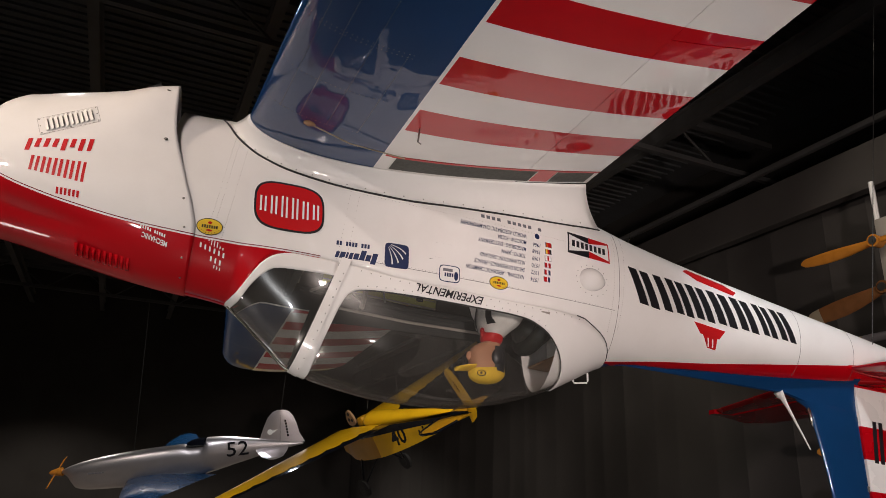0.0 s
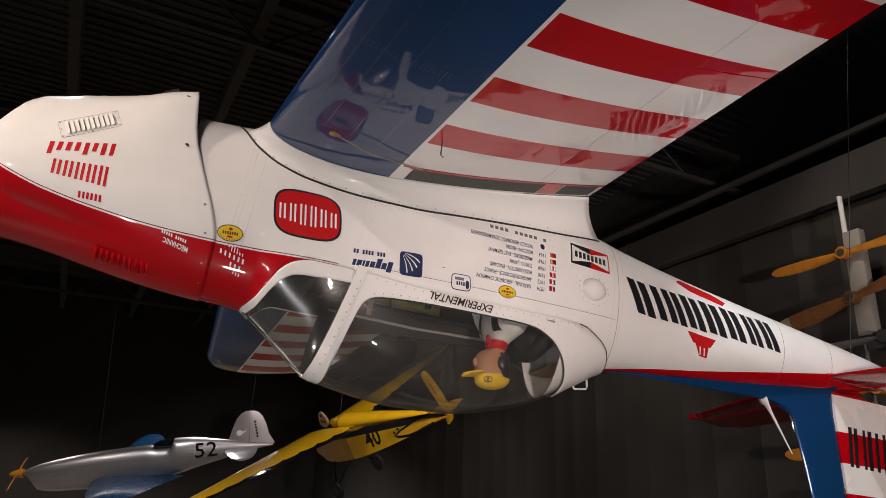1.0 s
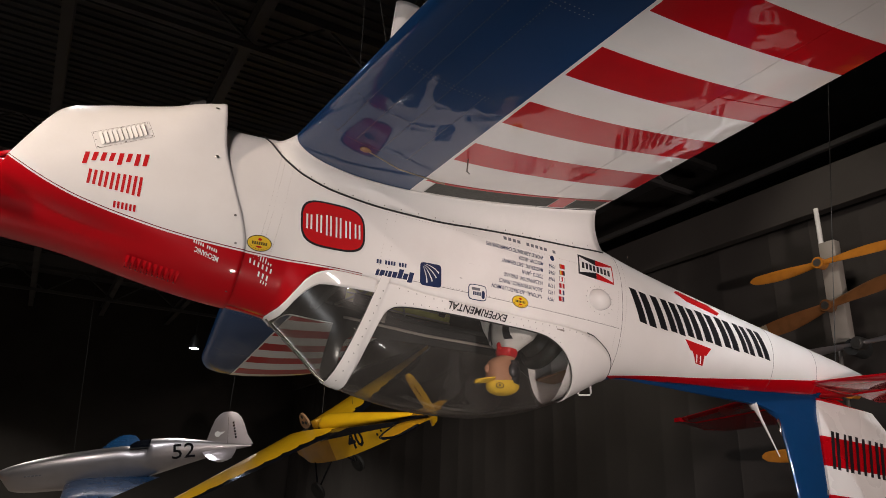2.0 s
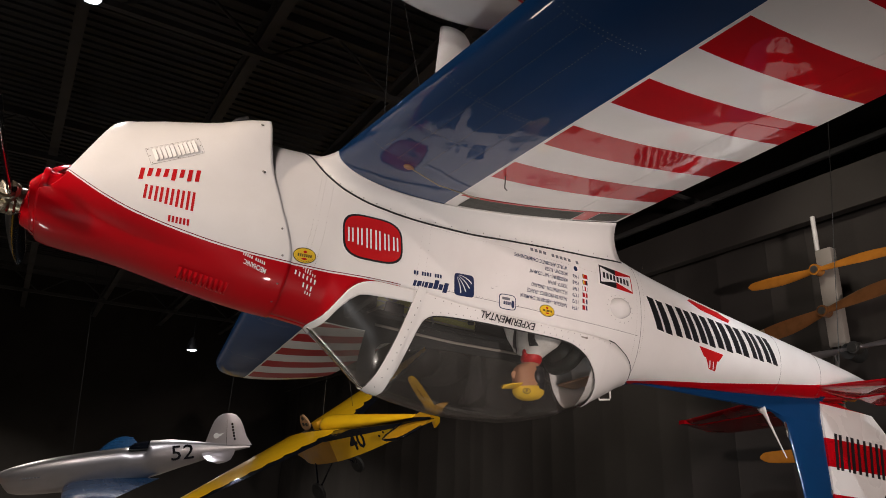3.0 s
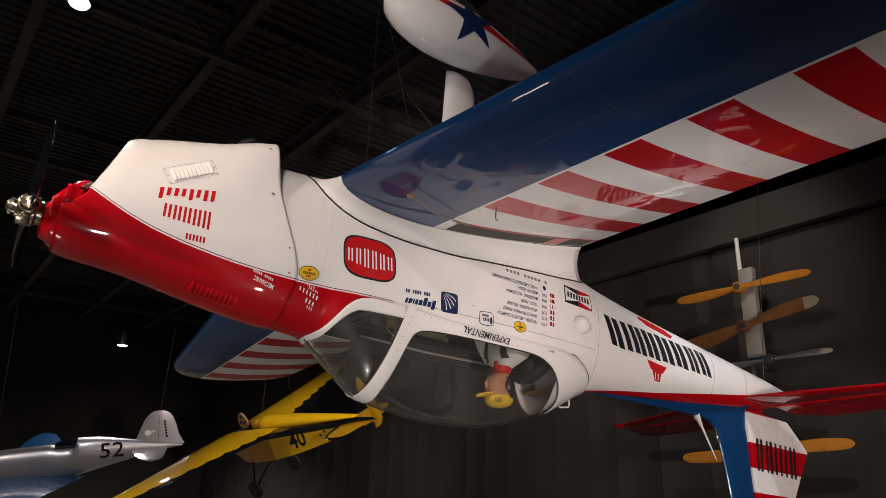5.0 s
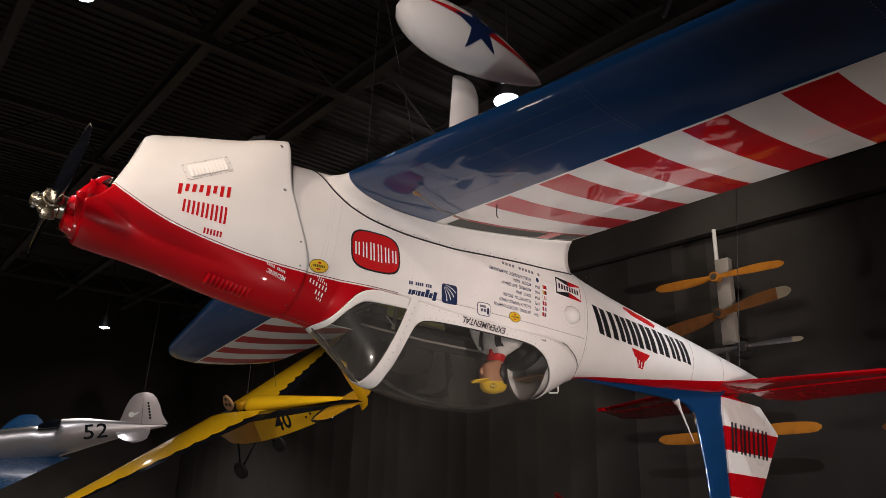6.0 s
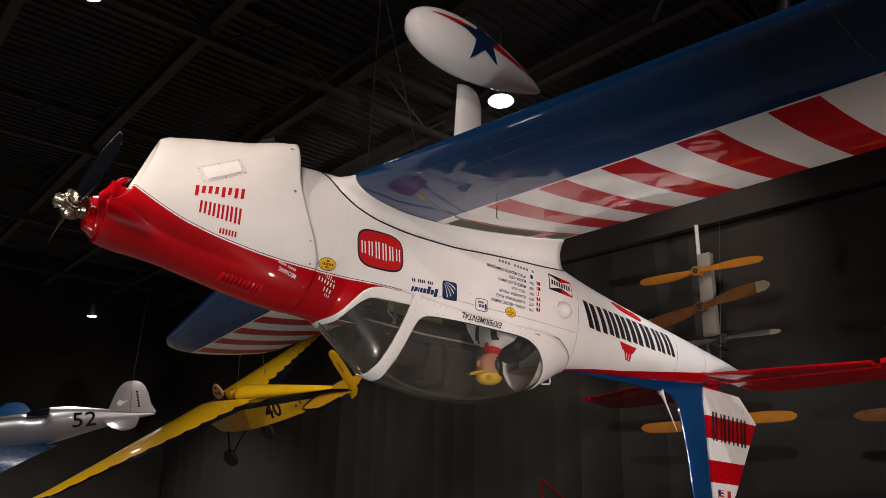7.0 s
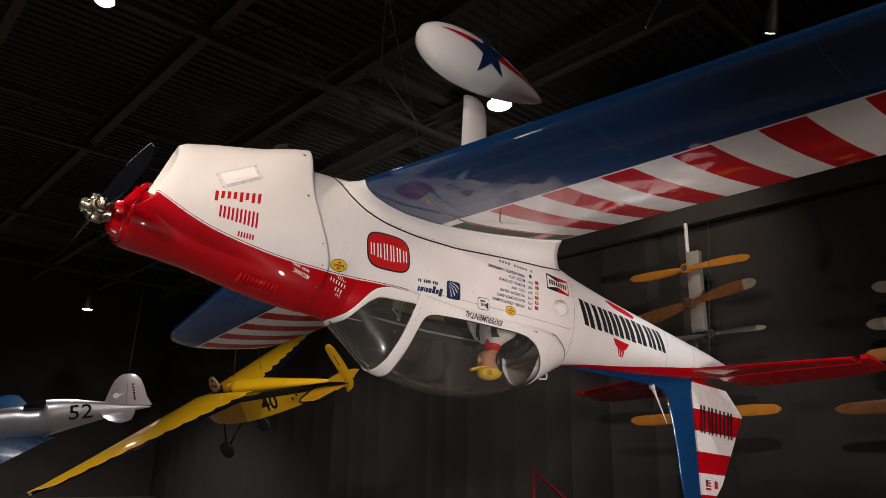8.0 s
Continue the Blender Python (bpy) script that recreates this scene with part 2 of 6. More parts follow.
def wing_livery():
    """Blue leading half, then chordwise red and white stripes behind the painted edge."""
    m, nt, bsdf = nodes_of("wing_livery")
    sep = nt.nodes.new("ShaderNodeSeparateXYZ")
    nt.links.new(nt.nodes.new("ShaderNodeTexCoord").outputs[3], sep.inputs[0])
    x, y = sep.outputs[0], sep.outputs[1]
    out = math_node(nt, "ABSOLUTE", y)
    near = math_node(nt, "LESS_THAN", y, 0.0)
    slope = math_node(nt, "ADD", math_node(nt, "MULTIPLY", near, 0.073), -0.046)
    xb = math_node(nt, "ADD", math_node(nt, "MULTIPLY", math_node(nt, "SUBTRACT", out, 1.2), slope), 2.682)
    blue = math_node(nt, "LESS_THAN", x, xb)
    line = math_node(nt, "MULTIPLY", math_node(nt, "GREATER_THAN", x, xb), math_node(nt, "LESS_THAN", x, math_node(nt, "ADD", xb, 0.022)))
    skew = math_node(nt, "MULTIPLY", math_node(nt, "MULTIPLY", math_node(nt, "SUBTRACT", x, 2.70), 0.060), near)
    ph = math_node(nt, "MODULO", math_node(nt, "ADD", math_node(nt, "ADD", out, skew), 5.82 - 1.199), 0.580)
    red = math_node(nt, "MULTIPLY", math_node(nt, "LESS_THAN", ph, 0.278), math_node(nt, "GREATER_THAN", out, 0.9))
    edge = math_node(nt, "MULTIPLY", math_node(nt, "GREATER_THAN", out, 0.775), math_node(nt, "LESS_THAN", out, 0.80))
    c = blend(nt, math_node(nt, "MAXIMUM", red, edge), WHITE, RED)
    c = blend(nt, line, c, WHITE)
    c = blend(nt, blue, c, BLUE)
    wear(nt, bsdf, c, 0.34, 0.12, 0.11, 2.2)
    bsdf.inputs["Coat Weight"].default_value, bsdf.inputs["Coat Roughness"].default_value = 0.85, 0.02
    bsdf.inputs["Specular IOR Level"].default_value = 0.08
    return m


def rudder_livery():
    m, nt, bsdf = nodes_of("rudder_livery")
    sep = nt.nodes.new("ShaderNodeSeparateXYZ")
    nt.links.new(nt.nodes.new("ShaderNodeTexCoord").outputs[3], sep.inputs[0])
    z = math_node(nt, "SUBTRACT", sep.outputs[2], math_node(nt, "MULTIPLY", math_node(nt, "SUBTRACT", sep.outputs[0], 7.3), 0.03))
    red = 0.0
    for top, low in ((-0.33, -0.60), (-0.855, -1.11), (-1.365, -2.0), (0.3, 0.0)):
        band = math_node(nt, "MULTIPLY", math_node(nt, "LESS_THAN", z, top), math_node(nt, "GREATER_THAN", z, low))
        red = math_node(nt, "MAXIMUM", red, band)
    wear(nt, bsdf, blend(nt, red, WHITE, RED), 0.25, 0.1, 0.02)
    bsdf.inputs["Coat Weight"].default_value = 0.4
    return m


hull_livery, stripe_livery, tail_livery = livery(), wing_livery(), rudder_livery()

# ---- small builders ----


def part(name, bm, material, parent=None, label="", smooth=True):
    """Links a bmesh as one mesh object, under a thing or a part."""
    me = bpy.data.meshes.new(name)
    bmesh.ops.recalc_face_normals(bm, faces=bm.faces)
    bm.to_mesh(me)
    bm.free()
    for mat in material if isinstance(material, (list, tuple)) else [material]:
        me.materials.append(mat)
    if smooth:
        me.shade_smooth()
        me.set_sharp_from_angle(angle=radians(38))
    ob = new(name, me)
    ob.parent = parent
    if label:
        tagged(ob, label)
    return ob


def thing(name, m, label, category, group="", kind=""):
    ob = new(name)
    ob.empty_display_size = 0.1
    ob.matrix_world = m
    return tagged(ob, label, category, group, kind)


def grid(rows, closed=False, caps=False):
    """A sheet of quads through rows of points; closed joins the rows' ends."""
    bm = bmesh.new()
    vs = [[bm.verts.new(p) for p in r] for r in rows]
    n = len(vs[0])
    for a, b in zip(vs, vs[1:]):
        for i in range(n if closed else n - 1):
            j = (i + 1) % n
            bm.faces.new((a[i], a[j], b[j], b[i]))
    if caps:
        bm.faces.new(vs[0][::-1])
        bm.faces.new(vs[-1])
    return bm


def box(bm, size, centre, m=None, bevel=0.0):
    made = bmesh.ops.create_cube(bm, size=1, matrix=(m or Matrix()) @ Matrix.Translation(centre) @ Matrix.Diagonal((*size, 1)))
    if bevel:
        es = list({e for v in made["verts"] for e in v.link_edges})
        bmesh.ops.bevel(bm, geom=es, offset=bevel, segments=2, affect="EDGES", profile=0.5)
    return bm


def tube(points, radius, sides=10, taper=None):
    """A round rod along points, radius per point by taper."""
    pts = [Vector(p) for p in points]
    rows = []
    ref = Vector((0.31, 0.23, 0.92))
    for i, p in enumerate(pts):
        d = (pts[min(i + 1, len(pts) - 1)] - pts[max(i - 1, 0)]).normalized()
        a = d.cross(ref).normalized()
        b = d.cross(a)
        r = radius * (taper[i] if taper else 1.0)
        rows.append([p + a * r * math.cos(k * math.tau / sides) + b * r * math.sin(k * math.tau / sides) for k in range(sides)])
    return grid(rows, True, True)


def lathe(profile, axis_m, sides=24):
    """A turned body: (along, radius) pairs about the x axis of axis_m."""
    rows = [[axis_m @ Vector((x, r * math.cos(k * math.tau / sides), r * math.sin(k * math.tau / sides))) for k in range(sides)] for x, r in profile]
    return grid(rows, True, True)


def steps(a, b, n):
    return [a + (b - a) * i / (n - 1) for i in range(n)]


def stud_shape(p, n, r, sides=6):
    """Corners and faces of one low rivet or screw head at p, standing off along n."""
    n = Vector(n).normalized()
    a = n.cross(Vector((0.3, 0.8, 0.52))).normalized()
    b = n.cross(a)
    ring = [p + r * (a * math.cos(k * math.tau / sides) + b * math.sin(k * math.tau / sides)) for k in range(sides)]
    top = [p + n * r * 0.45 + 0.6 * (q - p) for q in ring]
    fs = [(k, (k + 1) % sides, sides + (k + 1) % sides, sides + k) for k in range(sides)] + [tuple(range(sides, 2 * sides))]
    return ring + top, fs


def stud_bm(p, n, r):
    bm = bmesh.new()
    vs, fs = stud_shape(p, n, r, 8)
    vs = [bm.verts.new(v) for v in vs]
    for f in fs:
        bm.faces.new([vs[i] for i in f])
    return bm


def studs(name, heads, r, material, parent):
    """Hundreds of rivet heads, too small to tell apart, as one part."""
    verts, faces = [], []
    for p, n in heads:
        vs, fs = stud_shape(p, n, r)
        k = len(verts)
        verts += vs
        faces += [tuple(i + k for i in f) for f in fs]
    me = bpy.data.meshes.new(name)
    me.from_pydata(verts, [], faces)
    me.materials.append(material)
    ob = new(name, me)
    ob.parent = parent
    return tagged(ob, kind="stuff")


class Profile:
    """A smooth curve through (x, value) pairs, without overshoot."""

    def __init__(self, pairs):
        self.x, self.y = [p[0] for p in pairs], [p[1] for p in pairs]
        n = len(pairs)
        h = [self.x[i + 1] - self.x[i] for i in range(n - 1)]
        d = [(self.y[i + 1] - self.y[i]) / h[i] for i in range(n - 1)]
        self.h, self.m = h, [d[0]] + [0.0] * (n - 2) + [d[-1]]
        for i in range(1, n - 1):
            if d[i - 1] * d[i] > 0:
                w1, w2 = 2 * h[i] + h[i - 1], h[i] + 2 * h[i - 1]
                self.m[i] = (w1 + w2) / (w1 / d[i - 1] + w2 / d[i])

    def __call__(self, x):
        x = min(max(x, self.x[0]), self.x[-1])
        i = 0
        while i < len(self.h) - 1 and x > self.x[i + 1]:
            i += 1
        t = (x - self.x[i]) / self.h[i]
        return ((1 + 2 * t) * (1 - t) ** 2 * self.y[i] + t * (1 - t) ** 2 * self.h[i] * self.m[i]
                + t * t * (3 - 2 * t) * self.y[i + 1] + t * t * (t - 1) * self.h[i] * self.m[i + 1])

# ---- the hall: curtain wall, fascia, roof on its beams, floor ----
# its axes: ALONG runs with the curtain wall, ACROSS points through that wall
HALL = Matrix(((0.469, 0.883, 0, 0), (-0.883, 0.469, 0, 0), (0, 0, 1, 0), (0, 0, 0, 1)))


def slab(name, size, centre, material, label, category, bevel=0.0):
    bm = box(bmesh.new(), size, centre, HALL, bevel)
    return tagged(part(name, bm, material, None, "", False), label, category, kind="structure")


slab("floor", (62, 40, 0.2), (-6, -2, -0.1), floor_dark, "brownish concrete hall floor", "floor")
slab("ceiling", (62, 40, 0.2), (-6, -2, 9.75), roof_dark, "black steel roof deck high over the hall", "ceiling")
slab("wall_north", (0.3, 40, 9.65), (-31.2, -2, 4.825), wall_dark, "black end wall of the hall", "wall")
slab("wall_south", (0.3, 40, 9.65), (19.2, -2, 4.825), wall_dark, "black end wall of the hall", "wall")
slab("wall_west", (50.1, 0.3, 9.65), (-6, -18, 4.825), wall_dark, "black side wall of the hall", "wall")
slab("wall_east", (50.1, 0.3, 9.65), (-6, 13.0, 4.825), wall_dark, "black side wall behind the curtain", "wall")


def curtain():
    """Dark drapes in flat panels, each seam a narrow fold."""
    rng = random.Random(4)
    rows_x, a = [], -30.5
    while a < 18.0:
        w = rng.uniform(0.55, 1.15)
        d = rng.uniform(0.002, 0.011)
        rows_x += [(a, 0.0), (a + 0.03, -d), (a + 0.06, d * 0.4), (a + w * 0.5, rng.uniform(-0.02, 0.02))]
        a += w
    rows = [[HALL @ Vector((x, 9.75 + o * (1.0 + 0.4 * math.sin(3 * z + x)), z)) for x, o in rows_x] for z in (0.02, 1.5, 3.0, 4.5, 6.04)]
    ob = part("curtain", grid(rows), wall_dark, None, "", True)
    return tagged(ob, "dark brown drapes hung in panels along the wall", "curtain", kind="structure")


curtain()
slab("fascia", (48.6, 0.18, 0.69), (-6.2, 9.62, 6.395), fascia_dark, "brown fascia board along the top of the drapes", "fascia", 0.01)
slab("fascia_rail", (48.6, 0.10, 0.10), (-6.2, 9.75, 7.15), beam_dark, "thin pipe rail above the fascia", "rail", 0.02)

for i in range(11):
    x = -13.5 + 2.5 * i
    if x > 9.3:
        continue
    bm = bmesh.new()
    box(bm, (50, 0.17, 0.03), (-6, x, 8.62), HALL)
    box(bm, (50, 0.02, 0.30), (-6, x, 8.45), HALL)
    box(bm, (50, 0.17, 0.03), (-6, x, 8.28), HALL)
    tagged(part("roof_beam", bm, beam_dark, None, "", False), "dark steel roof beam under the deck", "beam", "roof beams", "structure")
for i in range(7):
    y = -27.5 + 6.0 * i
    bm = bmesh.new()
    box(bm, (0.12, 30, 0.12), (y, -3, 8.95), HALL)
    box(bm, (0.10, 30, 0.10), (y, -3, 8.12), HALL)
    for k in range(24):
        a, b = -16.0 + k * 1.1, -16.0 + (k + 1) * 1.1
        za, zb = (8.95, 8.12) if k % 2 else (8.12, 8.95)
        bm2 = tube([HALL @ Vector((y, a, za)), HALL @ Vector((y, b, zb))], 0.025, 6)
        me = bpy.data.meshes.new("strut_tmp")
        bm2.to_mesh(me)
        bm2.free()
        bm.from_mesh(me)
        bpy.data.meshes.remove(me)
    tagged(part("roof_truss", bm, beam_dark, None, "", False), "dark lattice roof truss with diagonal struts", "truss", "roof trusses", "structure")
bm = bmesh.new()
for i in range(180):
    box(bm, (0.07, 30, 0.05), (-28 + 0.24 * i, -3, 9.62), HALL)
tagged(part("deck_ribs", bm, roof_dark, None, "", False), "ribs of the corrugated steel roof deck", "roof ribs", kind="stuff")

# ---- the aerobatic aeroplane, hung upside down ----
# its own axes: x aft from the propeller hub, y to its far side, z towards its belly, which faces the roof
AIR = Matrix(((0.91551, -0.39640, 0.06867, -3.1491), (0.39210, 0.91739, 0.06816, 3.7215), (-0.09001, -0.03547, 0.99531, 3.3456), (0, 0, 0, 1)))
plane = thing("aerobatic_airplane", AIR, "white, red and blue aerobatic airplane hung upside down on cables", "airplane")

deck = Profile([(0.10, -0.17), (0.30, -0.22), (0.50, -0.25), (0.80, -0.28), (1.50, -0.345), (1.95, -0.375), (2.05, -0.44), (2.25, -0.59), (2.44, -0.725), (2.70, -0.785), (3.10, -0.818),
                (3.50, -0.796), (3.86, -0.720), (4.23, -0.578), (4.50, -0.42), (4.70, -0.30), (4.90, -0.23), (5.50, -0.17), (6.30, -0.08), (7.10, 0.01), (7.70, 0.12), (8.25, 0.27)])
belly = Profile([(0.10, 0.30), (0.30, 0.56), (0.50, 0.70), (0.80, 0.76), (1.50, 0.84), (2.44, 0.87), (3.50, 0.92), (4.23, 0.90), (4.50, 0.86), (4.90, 0.79), (5.50, 0.70), (6.30, 0.60), (7.10, 0.51), (7.70, 0.44), (8.25, 0.36)])
width = Profile([(0.10, 0.30), (0.30, 0.37), (0.50, 0.41), (0.80, 0.44), (1.10, 0.46), (1.50, 0.47), (2.70, 0.475), (3.10, 0.46), (3.86, 0.415), (4.50, 0.355), (4.90, 0.305), (5.50, 0.27), (6.30, 0.225), (7.10, 0.165), (7.70, 0.105), (8.25, 0.03)])
wide_z = Profile([(0.10, 0.06), (0.80, 0.14), (1.50, 0.18), (3.50, 0.18), (4.23, 0.20), (4.90, 0.27), (6.30, 0.26), (7.70, 0.28), (8.25, 0.31)])
round_b = Profile([(0.10, 2.2), (0.80, 3.0), (1.10, 2.6), (1.50, 2.45), (1.85, 2.9), (2.20, 3.2), (3.10, 3.2), (4.23, 2.6), (4.90, 2.1), (5.50, 2.0), (8.25, 2.0)])
round_d = Profile([(0.10, 2.2), (1.50, 2.2), (2.05, 2.0), (2.60, 2.08), (3.10, 2.28), (3.60, 2.28), (4.10, 2.06), (4.50, 2.0), (8.25, 2.0)])


# the cowling is fuller below: a keel in front that opens into a flat-bottomed box
cowl_belly = Profile([(0.10, 0.29), (0.22, 0.44), (0.34, 0.565), (0.46, 0.700), (0.495, 0.724), (0.56, 0.745), (0.75, 0.797), (1.05, 0.845), (1.40, 0.89), (1.75, 0.90)])
cowl_round = Profile([(0.10, 2.1), (0.30, 1.75), (0.48, 1.6), (0.75, 1.95), (1.05, 3.0), (1.30, 6.5), (1.42, 9.0), (1.75, 9.0)])
HULL, COWL = (belly, round_b), (cowl_belly, cowl_round)


def angle_at(x, z, shape=HULL):
    """The section's angle at height z: -90 degrees on the deck's ridge, 0 at the widest, 90 on the belly."""
    zc = wide_z(x)
    if z < zc:
        return -math.asin(min(1.0, ((zc - z) / (zc - deck(x))) ** (round_d(x) / 2)))
    return math.asin(min(1.0, ((z - zc) / (shape[0](x) - zc)) ** (shape[1](x) / 2)))


def skin(x, a, side=-1, out=0.0, shape=HULL):
    """A point of the outer skin at station x and angle a, lifted by out."""
    def at(xx, aa):
        zc = wide_z(xx)
        c, s = max(0.0, math.cos(aa)), math.sin(aa)
        if s < 0:
            p = round_d(xx)
            return Vector((xx, side * width(xx) * c ** (2 / p), zc - (zc - deck(xx)) * (-s) ** (2 / p)))
        p = shape[1](xx)
        return Vector((xx, side * width(xx) * c ** (2 / p), zc + (shape[0](xx) - zc) * s ** (2 / p)))
    p = at(x, a)
    if out:
        e = 0.01
        n = (at(x + e, a) - at(x - e, a)).cross(at(x, min(a + e, 1.5707)) - at(x, max(a - e, -1.5707)))
        if n.length > 1e-12:
            n.normalize()
            centre = Vector((x, 0, wide_z(x)))
            if n.dot(p - centre) < 0:
                n = -n
            p = p + n * out
    return p


def on_skin(x, z, side=-1, out=0.0, shape=HULL):
    return skin(x, angle_at(x, z, shape), side, out, shape)


# edges on the skin, as heights over x
coaming = Profile([(1.955, -0.376), (1.98, -0.365), (2.01, -0.342), (2.055, -0.27), (2.114, -0.175), (2.187, -0.122), (2.285, -0.098), (2.615, -0.095), (2.95, -0.107), (3.35, -0.09), (3.77, -0.073), (4.23, -0.046), (4.36, -0.046), (4.487, -0.085), (4.635, -0.16), (4.70, -0.25), (4.715, -0.297)])
screen_edge = Profile([(2.00, -0.402), (2.03, -0.39), (2.069, -0.325), (2.145, -0.235), (2.206, -0.20), (2.377, -0.19), (2.545, -0.182)])
arch_line = Profile([(2.44, -0.722), (2.508, -0.438), (2.575, -0.10)])
canopy_edge = Profile([(2.556, -0.75), (2.575, -0.62), (2.597, -0.505), (2.653, -0.302), (2.69, -0.258), (2.731, -0.237), (2.895, -0.212), (3.57, -0.168), (3.86, -0.155), (3.943, -0.159), (4.03, -0.18), (4.117, -0.216), (4.20, -0.28), (4.275, -0.37), (4.318, -0.47), (4.325, -0.515)])
cowl_edge = Profile([(-0.36, 1.70), (-0.20, 1.695), (-0.09, 1.687), (0.064, 1.632), (0.267, 1.533), (0.531, 1.428), (0.85, 1.37)])


def top_angle(x):
    """Where the hull's skin ends above: its ridge, or the coaming along the cockpit."""
    if x <= 1.955 or x >= 4.715:
        return -math.pi / 2
    return max(-math.pi / 2, angle_at(x, coaming(x)))


def both(x, a0, a1, n, out=0.0):
    """One station of skin from angle a0 on the near side, over the belly or ridge, to the far side."""
    near = [skin(x, a, -1, out) for a in steps(a0, a1, n)]
    far = [skin(x, a, 1, out) for a in steps(a1, a0, n)]
    return near + far[1:] if abs(abs(a1) - math.pi / 2) < 1e-6 else near + far


fuselage = new("fuselage")
fuselage.parent = plane
stations = steps(1.42, 1.95, 12) + [1.958, 1.966, 1.975, 1.985, 1.997, 2.01, 2.025, 2.04, 2.055, 2.075, 2.095, 2.115, 2.14, 2.165, 2.19, 2.22, 2.25, 2.285] + steps(2.33, 4.32, 44)
stations += [4.36, 4.40, 4.44, 4.487, 4.53, 4.58, 4.61, 4.635, 4.655, 4.67, 4.685, 4.70, 4.708, 4.7145, 4.72] + steps(4.78, 8.25, 60)
hull = part("hull", grid([both(x, top_angle(x), math.pi / 2, 40) for x in stations]), hull_livery, fuselage)
sol = hull.modifiers.new("thickness", "SOLIDIFY")
sol.thickness, sol.offset = 0.004, 0.0


rows = []
for x in steps(1.99, 4.36, 40):
    a0 = angle_at(x, coaming(x) - 0.006)
    rows.append([skin(x, a, sd, -0.012) for sd, seq in ((-1, steps(a0, 0.95, 14)), (1, steps(0.95, a0, 14))) for a in seq])
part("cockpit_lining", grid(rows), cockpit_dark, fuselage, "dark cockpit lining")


# the crease under which the red half of the cowl is drawn in
cheek = Profile([(0.0, 0.34), (0.217, 0.165), (0.375, 0.07), (0.6, -0.02), (0.8, -0.065), (1.06, -0.10), (1.3, -0.118), (1.7, -0.122)])


def smooth(t):
    t = min(1.0, max(0.0, t))
    return t * t * (3 - 2 * t)


def cowling():
    rows = []
    for u in [-0.02, -0.01] + steps(0, 1, 60):
        row = []
        for side, angles in ((-1, steps(-math.pi / 2, math.pi / 2, 120)), (1, steps(math.pi / 2, -math.pi / 2, 120)[1:-1])):
            for a in angles:
                x0 = 0.15 + 0.05 * max(0.0, -math.sin(a)) + 0.15 * smooth((a + 0.30) / 0.40) + 0.30 * max(0.0, skin(0.4, a, -1, 0, COWL).z - 0.14)
                xe = 1.6
                for _ in range(6):
                    xe = cowl_edge(skin(xe, a, -1, 0, COWL).z)
                x = x0 + (xe - x0) * max(u, 0.0)
                d = cheek(x) - skin(x, a, side, 0, COWL).z
                crease = 0.155 - 0.06 * smooth((x - 0.30) / 0.9)
                k = (d - crease) / (crease if d < crease else 0.17)
                fold = max(0.0, 1.12 - math.sqrt(k * k + 0.0144)) ** 1.25
                hollow = 0.0 if d < 0 else 0.066 * fold * (1 - smooth((x - 0.40) / 1.05))
                q = skin(x, a, side, 0.007 - hollow, COWL)
                if u < 0:
                    k = 0.25 if u < -0.015 else 0.93
                    q = Vector((q.x + (0.05 if u < -0.015 else -0.014), q.y * k, 0.06 + (q.z - 0.06) * k))
                row.append(q)
        rows.append(row)
    ob = part("cowling", grid(rows, True), hull_livery, plane, "white engine cowling with a red upper half")
    m = ob.modifiers.new("thickness", "SOLIDIFY")
    m.thickness, m.offset = 0.004, 0.0
    return ob


cowl = cowling()


def nose_bowl():
    """The red front of the cowl: a rounded ring round the propeller shaft, open to the intakes."""
    rows = []
    for x, k in ((0.165, 1.0), (0.135, 1.005), (0.112, 0.97), (0.105, 0.90), (0.115, 0.80), (0.16, 0.72), (0.24, 0.70)):
        row = []
        for i in range(56):
            a = i * math.tau / 56
            c, s_ = math.cos(a), math.sin(a)
            up = max(0.0, s_)
            row.append(Vector((x + 0.15 * up + 0.045 * max(0.0, -s_), (0.268 - 0.020 * up) * k * math.copysign(abs(c) ** 0.9, c), 0.04 + (0.255 if s_ > 0 else 0.225) * k * s_)))
        rows.append(row)
    return part("nose_bowl", grid(rows, True), red_paint, plane, "red nose ring round the propeller shaft")


bowl = nose_bowl()
part("shaft_fairing", lathe([(0.10, 0.05), (0.085, 0.095), (0.10, 0.125), (0.16, 0.15), (0.34, 0.16)], Matrix.Translation((0, 0, -0.03)), 28), red_paint, bowl, "red collar behind the propeller hub")
part("intake_baffle", grid([[Vector((0.40, 0.235 * k * math.cos(i * math.tau / 32), 0.06 + (0.32 if math.sin(i * math.tau / 32) > 0 else 0.20) * k * math.sin(i * math.tau / 32))) for i in range(32)] for k in (0.02, 1.0)], True), cockpit_dark, bowl)
for s in (-1, 1):
    rows = [[Vector((x, s * 0.205 + 0.085 * k * math.cos(i * math.tau / 28), 0.075 + 0.085 * k * math.sin(i * math.tau / 28))) for i in range(28)] for x, k in ((0.20, 1.06), (0.18, 1.10), (0.165, 1.06), (0.165, 0.98), (0.20, 0.92), (0.26, 0.9))]
    part("intake_lip", grid(rows, True), red_paint, bowl)

# ---- canopy ----
canopy = new("canopy")
canopy.parent = plane


def ws_top(x):
    return -math.pi / 2 if x <= 2.44 else angle_at(x, arch_line(x))


xs = [1.956, 1.966, 1.98, 1.995, 2.01, 2.03, 2.05, 2.075, 2.10, 2.13, 2.16, 2.19, 2.23, 2.28] + steps(2.33, 2.57, 10)


